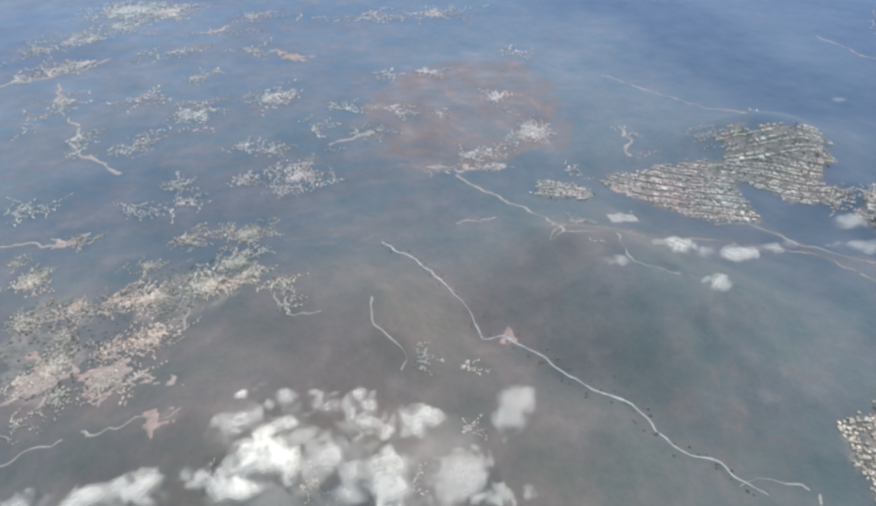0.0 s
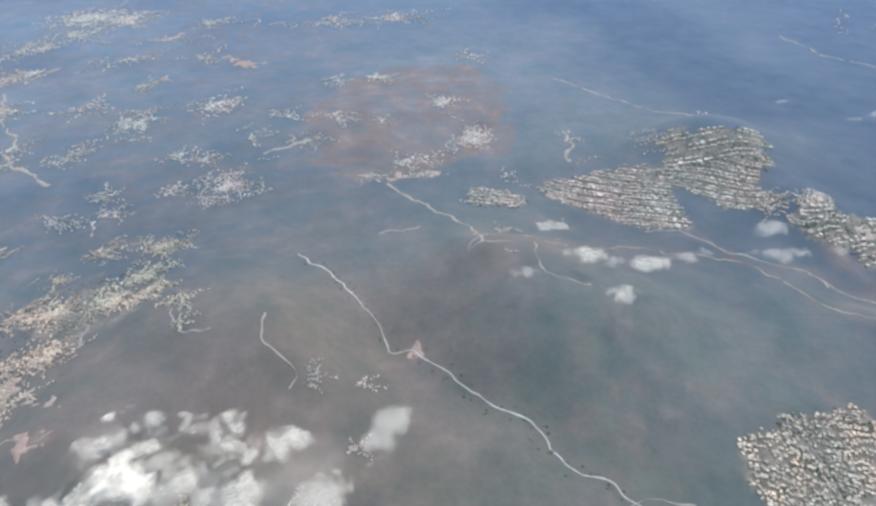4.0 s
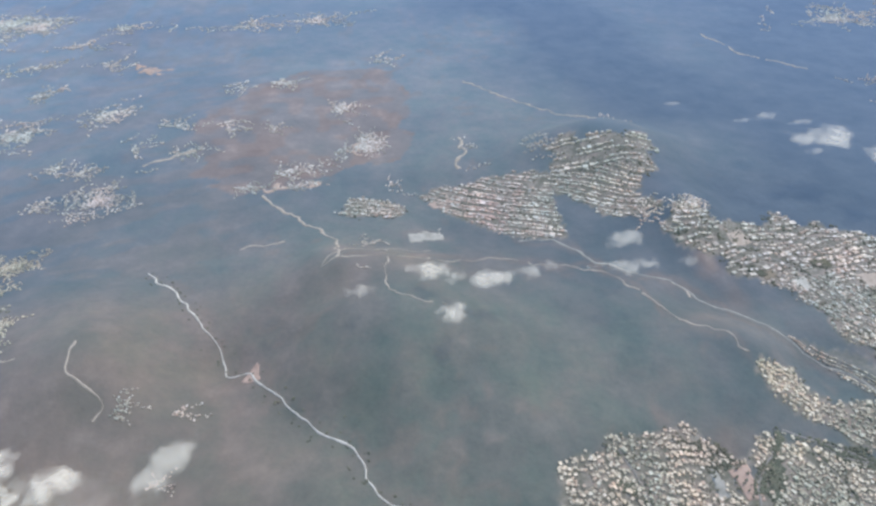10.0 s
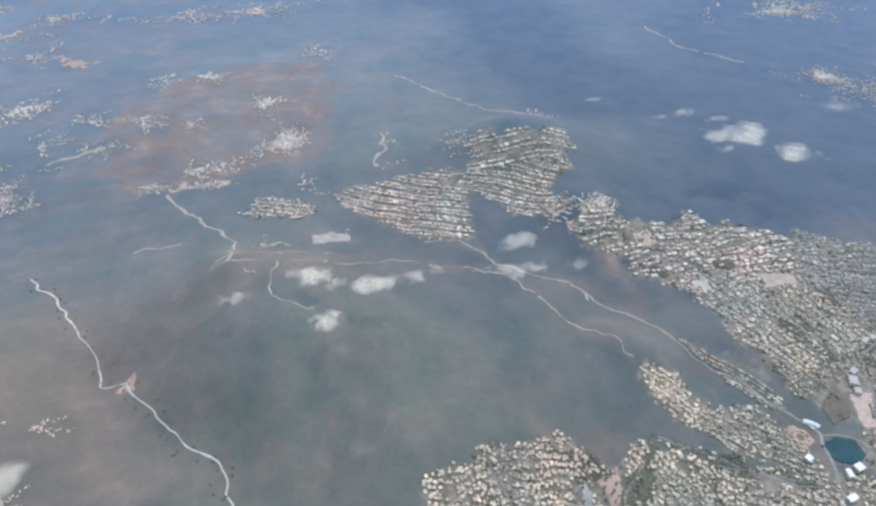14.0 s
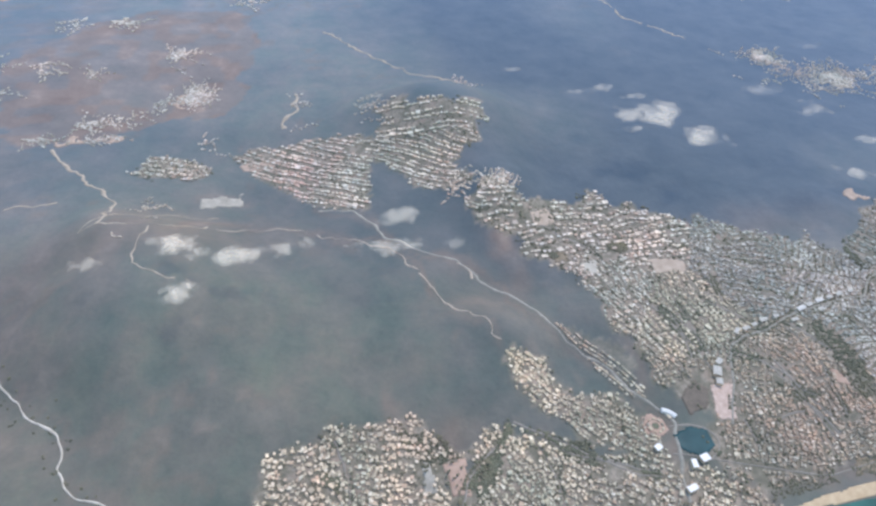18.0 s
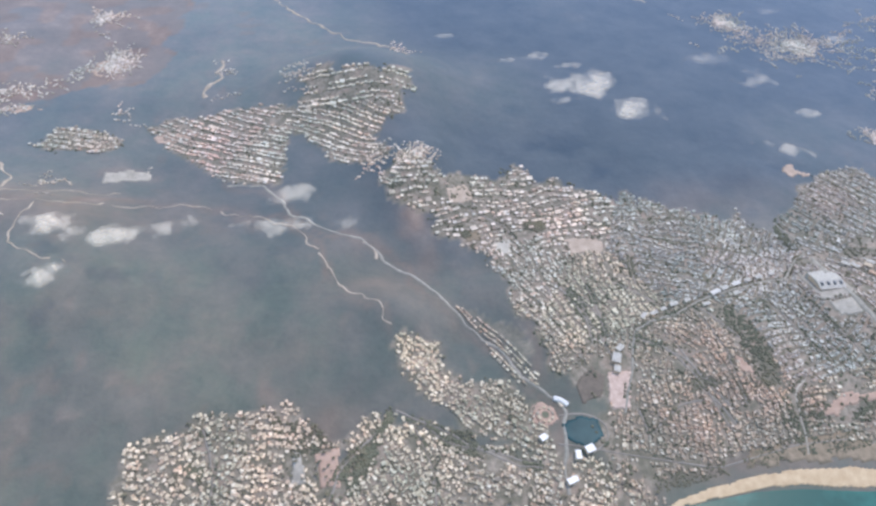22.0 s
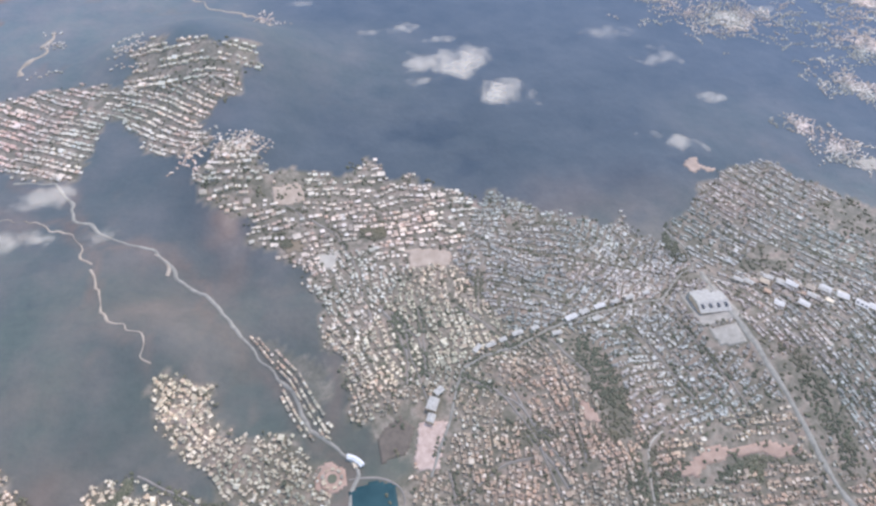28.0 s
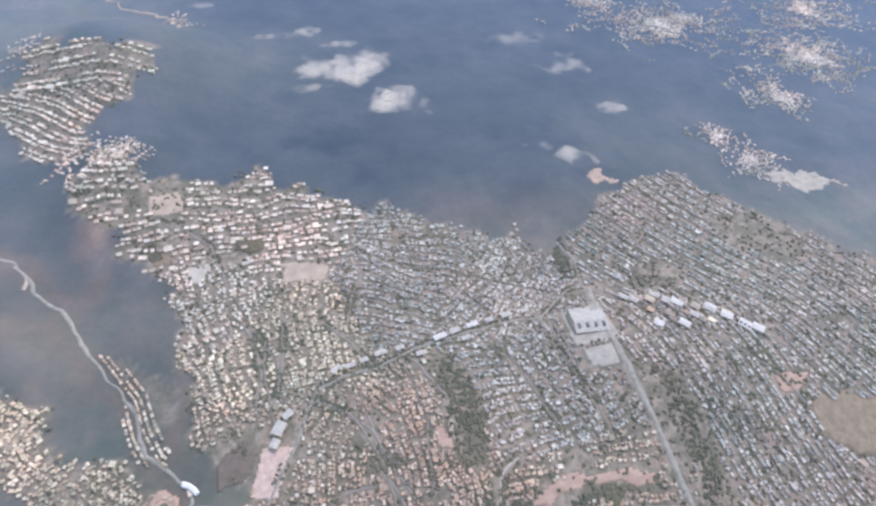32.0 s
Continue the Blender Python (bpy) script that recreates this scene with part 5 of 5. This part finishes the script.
hall("factory", 298, 131, -4, 13, 9, 1.6, "large white factory hall with dark roof lights", "factory", WHITE_ROOF, 4, ((-6.5, 4.6, 2, 6.4, 1.2), (3, 4.6, 6.4, 5.8, 1.0)))
for x, y, deg, l, w in ((318, 141, -45, 4.8, 2.0), (323, 139, -45, 3.2, 2.2), (327, 137.6, -45, 3.6, 2.6), (333, 135, -45, 4.8, 2.8), (338, 132.6, -45, 3.0, 2.0), (342, 130, -45, 3.4, 2.4), (347, 128, -45, 4.8, 3.0), (352, 124.6, -45, 3.6, 2.4),
                       (330, 128, -50, 3.2, 1.8), (324, 132, -48, 2.8, 1.8), (337, 127, -48, 3.0, 1.6), (344, 122, -48, 2.8, 1.8)):
    hall("warehouse", x, y, deg, l, w, 1.3, "pale sheet-roofed warehouse among the terraces", "warehouse", ROOF_EACH if l < 4.6 else WHITE_ROOF)
for n, (x, y, l, w) in enumerate(((356.2, 118.2, 4.6, 3.6), (360.8, 116, 4.2, 3.2), (351.2, 123.2, 4.4, 3), (347.5, 128.3, 3.8, 2.6), (336, 133.4, 4.6, 2.8), (323, 124.6, 3.6, 2.6), (332.6, 122.6, 4, 2.8), (338.9, 126, 3.4, 2.4), (329.6, 139.2, 3.8, 2), (320.6, 138.8, 3.6, 2.2))):
    hall("warehouse", x, y, -50 + 5 * (n % 3), l, w, 1.5, "bright white warehouse among the terraces", "warehouse", CHALK if n < 7 else WHITE_ROOF, 3 if n == 0 else 0)
for x, y, deg, l, w in ((183, 112, 60, 4.6, 3.4), (181.5, 107.5, 60, 3.0, 2.6), (186, 116, 30, 3.4, 2.2)):
    hall("market_hall", x, y, deg, l, w, 1.4, "cream flat market hall beside the pink lot", "hall", WHITE_ROOF)
for x, y, deg, l, w in ((208, 129.4, 14, 3.4, 1.3), (213, 130.6, 14, 2.6, 1.2), (219, 132.2, 10, 3.8, 1.3), (226, 133, 8, 2.8, 1.2), (241, 134.8, 14, 4.4, 1.6), (247, 136.4, 14, 3.6, 1.5), (254, 138, 10, 4.2, 1.4), (261, 139.2, 10, 3.0, 1.3),
                       (203, 129, 40, 3.4, 1.3), (268, 140.5, 8, 3.4, 1.4), (276, 141.6, 6, 2.8, 1.2), (233, 129.0, 4, 3.2, 1.2), (250, 132.4, 14, 3.0, 1.2)):
    hall("shop_row", x, y, deg, l * 1.1, w * 1.25, 1.3, "long pale row of shops along the avenue", "shop row", CHALK if l > 3.9 else WHITE_ROOF)
for x, y, deg, l, w in ((143, 87, 20, 2.6, 2.2), (158.6, 79.2, 10, 3.4, 2.6), (153.6, 78.0, 80, 3.2, 2.0), (148.5, 70, 10, 4.0, 2.0)):
    hall("white_building", x, y, deg, l, w, 1.8, "bright white flat building near the pond", "building", BRIGHT)

# curved white terrace at the end of the highway
root = new("stadium_stand")
vs, fs = [], []
for k in range(13):
    a = radians(62 - 46 * k / 12)
    for r, zz in ((8.4, 0.0), (8.4, 1.5), (7.8, 1.8), (6.9, 1.2), (6.9, 0.0)):
        vs.append((r * math.cos(a), r * math.sin(a), zz))
    if k:
        fs += [(5 * k - 5 + c, 5 * k - 5 + (c + 1) % 5, 5 * k + (c + 1) % 5, 5 * k + c) for c in range(5)]
fs += [(0, 1, 2, 3, 4), (64, 63, 62, 61, 60)]
part("roof", vs, fs, BRIGHT, root)
part("base", *box(4.6, 2.5, -1.0, 5.9, 4.6, 0.5), WALL_EACH, root)
root.matrix_world = pose(150.5, 95.0, float(ground_z(156, 99)), 0, 0, 10)
tagged(root, "bright white curved stand at the end of the highway", "stand")


def disc(r0, r1, z0, z1, n=28):
    v, f = [], []
    for k in range(n):
        a = 6.28319 * k / n
        v += [(r0 * math.cos(a), r0 * math.sin(a), z0), (r1 * math.cos(a), r1 * math.sin(a), z0), (r1 * math.cos(a), r1 * math.sin(a), z1), (r0 * math.cos(a), r0 * math.sin(a), z1)]
    for k in range(n):
        p, q = 4 * k, 4 * ((k + 1) % n)
        f += [(p + c, p + (c + 1) % 4, q + (c + 1) % 4, q + c) for c in range(4)]
    return v, f


plaza = new("round_plaza")
part("ring", *disc(1.5, 3.9, -0.8, 0.16), RED_EARTH, plaza)
part("lawn", *disc(0.05, 1.5, -0.8, 0.2), GREEN, plaza)
for k in range(9):
    a = 6.28319 * k / 9
    v, f = box(-0.6, -0.4, -0.5, 0.6, 0.4, 0.7)
    c, s = math.cos(a), math.sin(a)
    part("pavilion", [(3.0 * c + x * -s - y * c, 3.0 * s + x * c - y * s, z) for x, y, z in v], f, ROOF_EACH, plaza)
drape("lot", [(143, 100), (148, 102), (152.5, 98.5), (151.5, 93), (146, 91.5), (143, 95)], RED_EARTH, "bare orange ground around the plaza", "lot", cell=0.7, ragged=1.4)
plaza.matrix_world = pose(147.5, 96.5, float(ground_z(147.5, 96.5)) + 0.1)
tagged(plaza, "round reddish plaza ringed by small pavilions", "plaza")


# ---------------------------------------------------------------- clouds
def cloud_material():
    m, nt, b = nodes_of("cloud")
    at = nt.nodes.new("ShaderNodeVertexColor")
    at.layer_name = "puff"
    d, tl, tr, mx, ad = (nt.nodes.new("ShaderNode" + k) for k in ("BsdfDiffuse", "BsdfTranslucent", "BsdfTransparent", "MixShader", "MixShader"))
    d.inputs[0].default_value = tl.inputs[0].default_value = (0.98, 0.87, 0.70, 1)
    ad.inputs[0].default_value = 0.25
    nt.links.new(d.outputs[0], ad.inputs[1])
    nt.links.new(tl.outputs[0], ad.inputs[2])
    nt.links.new(at.outputs[0], mx.inputs[0])
    nt.links.new(tr.outputs[0], mx.inputs[1])
    nt.links.new(ad.outputs[0], mx.inputs[2])
    nt.links.new(mx.outputs[0], nt.nodes["Material Output"].inputs[0])
    return m


CLOUD = cloud_material()


def cloud(x, y, z, rx, ry, deg, thick, dense, seed, label):
    """A small cumulus: a billowed top over a flatter base, thinning out to wisps at its rim."""
    n = 96
    u, v = np.meshgrid(np.linspace(-1.6, 1.6, n), np.linspace(-1.6, 1.6, n), indexing="ij")
    wx, wy = u * rx, v * ry
    s = math.sqrt(rx * ry)
    du, dv = s * 0.3 * (vnoise(wx, wy, s * 0.5, seed + 2.3) - 0.5), s * 0.3 * (vnoise(wx, wy, s * 0.5, seed + 6.1) - 0.5)
    f = sum(a * (vnoise(wx + du, wy + dv, s * k, seed * 3.7 + i) - 0.5) for i, (a, k) in enumerate(((1.0, 0.8), (0.7, 0.4), (0.35, 0.2), (0.16, 0.1), (0.08, 0.05))))
    rad = np.hypot(u, v)
    body = np.clip(0.85 * (1 - rad ** 1.6) + 1.45 * f + 0.1, 0, None) * np.clip((1.6 - np.maximum(abs(u), abs(v))) * 3, 0, 1)
    smooth = np.clip(1.15 - rad ** 1.5 + 0.8 * (vnoise(wx, wy, s * 0.7, seed * 3.7) - 0.5), 0, 1.4)
    top = thick * (0.55 * smooth + 0.2 * np.minimum(body, 1.3)) + 0.02
    full = np.clip(0.14 + 0.72 * dense, 0, 0.985)
    k = np.clip(body / (1.5 - 0.25 * min(dense, 2)), 0, 1)
    cover = full * (k * k * (3 - 2 * k)) * np.clip(0.7 + 0.9 * ((0.6 * vnoise(wx * 0.7, wy, s * 0.2, seed + 4.4) + 0.4 * vnoise(wx * 0.7, wy, s * 0.09, seed + 8.4)) - 0.2), 0, 1)
    alpha = 1 - np.sqrt(1 - np.clip(cover, 0, 0.97))
    c, q = math.cos(radians(deg)), math.sin(radians(deg))
    X, Y = x + wx * c - wy * q, y + wx * q + wy * c
    num = -np.ones((n, n), int)
    verts, dens, faces = [], [], []
    used = body > 0
    grow = used.copy()
    grow[1:] |= used[:-1]; grow[:-1] |= used[1:]; grow[:, 1:] |= used[:, :-1]; grow[:, :-1] |= used[:, 1:]
    ids = np.nonzero(grow.ravel())[0]
    num.ravel()[ids] = np.arange(len(ids))
    P = len(ids)
    verts = np.concatenate([np.stack([X, Y, z + top], -1).reshape(-1, 3)[ids], np.stack([X, Y, z - 0.3 * top - 0.01], -1).reshape(-1, 3)[ids]])
    dens = np.tile(alpha.ravel()[ids], 2)
    for i in range(n - 1):
        for j in range(n - 1):
            k = (num[i, j], num[i + 1, j], num[i + 1, j + 1], num[i, j + 1])
            if min(k) >= 0:
                faces += [k, tuple(P + w for w in k[::-1])]
    ob = mesh_object("cloud", verts.tolist(), faces, CLOUD, True)
    at = ob.data.color_attributes.new("puff", "FLOAT_COLOR", "POINT")
    at.data.foreach_set("color", np.repeat(dens, 4))
    return tagged(ob, label, "cloud", "small clouds")


THICK, THIN = "dense bright white cumulus cloud over the hills", "thin wispy white cloud drifting over the land"
# centre, height, half widths, turn, thickness, density
BANK = [(-238, 128, 38, 12, 11, 10, 5, 3.0), (-234, 111, 38, 11, 12, 80, 4, 2.2), (-224, 139, 38, 9, 5.5, -30, 2, 0.7), (-199, 131, 38, 14, 9, -12, 4, 2.2), (-180, 121, 38, 13, 5.5, -12, 3, 0.9),
        (-207, 109, 38, 13, 10, 5, 3, 0.9), (-190, 100, 38, 10, 9, 0, 3, 1.0), (-210, 119, 38, 15, 6.5, 8, 2.5, 0.7), (-166, 98, 38, 8, 8, 0, 3, 0.6), (-155, 89, 38, 8, 3.5, 0, 2, 0.6)]
BANK_RIM = [(-143, 119, 38, 6, 13, -34, 2.5, 0.5), (-273, 109, 38, 18, 7, 6, 3, 1.2), (-302, 110, 38, 13, 5, 4, 3, 0.8), (-206, 113, 37, 40, 22, 0, 1.5, 0.12)]
PUFFS = [(-40, 199, 39, 9.5, 5.2, -6, 2.5, 0.9), (-26, 192, 39, 4.6, 3.6, 0, 2, 0.8), (-12, 187, 39, 9, 4.6, 10, 2.2, 0.75), (5, 189, 39, 11, 4.2, 8, 1.5, 0.4), (-33, 169, 39, 7.5, 5.6, 28, 2.2, 1.1),
         (51, 183, 39, 12, 5.4, -6, 2, 1.0), (62, 202, 39, 8, 8, -20, 1.5, 0.45), (81, 180, 39, 5, 4, 0, 1.2, 0.28), (-69, 192, 39, 6.6, 2.8, 0, 1.2, 0.3)]
EAST_PUFFS = [(231, 272, 41, 12, 11, 20, 4, 1.0), (211, 270, 41, 7.5, 8, 0, 2, 0.7), (247, 242, 41, 13, 8.5, 0, 4, 1.2), (210, 304, 41, 8, 3.6, 0, 1.2, 0.45), (193, 301, 41, 12, 3, 0, 1.2, 0.4), (225, 291, 41, 9, 3, 0, 1.2, 0.4)]
THIN_PUFFS = [(332, 261, 41, 11, 7.5, 0, 2, 0.6), (340, 223, 41, 6.5, 4.4, 0, 2, 0.7), (305, 197, 41, 10.5, 4, -32, 1.5, 0.6), (313, 288, 41, 13, 6, 0, 1.2, 0.25), (203, 255, 41, 10, 2.6, 0, 1, 0.25),
              (158, 335, 41, 7, 3, 0, 1.5, 0.45), (420, 300, 41, 14, 7, 0, 1.5, 0.4), (395, 345, 41, 11, 5, 0, 1.5, 0.4)]
for n, (x, y, z, rx, ry, deg, thick, dense) in enumerate(BANK + BANK_RIM + PUFFS + EAST_PUFFS + THIN_PUFFS):
    cloud(x, y, z, rx * 1.15, ry * 1.15, deg, thick, dense * (0.8 if n < 14 else 0.7 if n < 23 else 0.55), n + 1, THICK if dense > 0.7 else THIN)
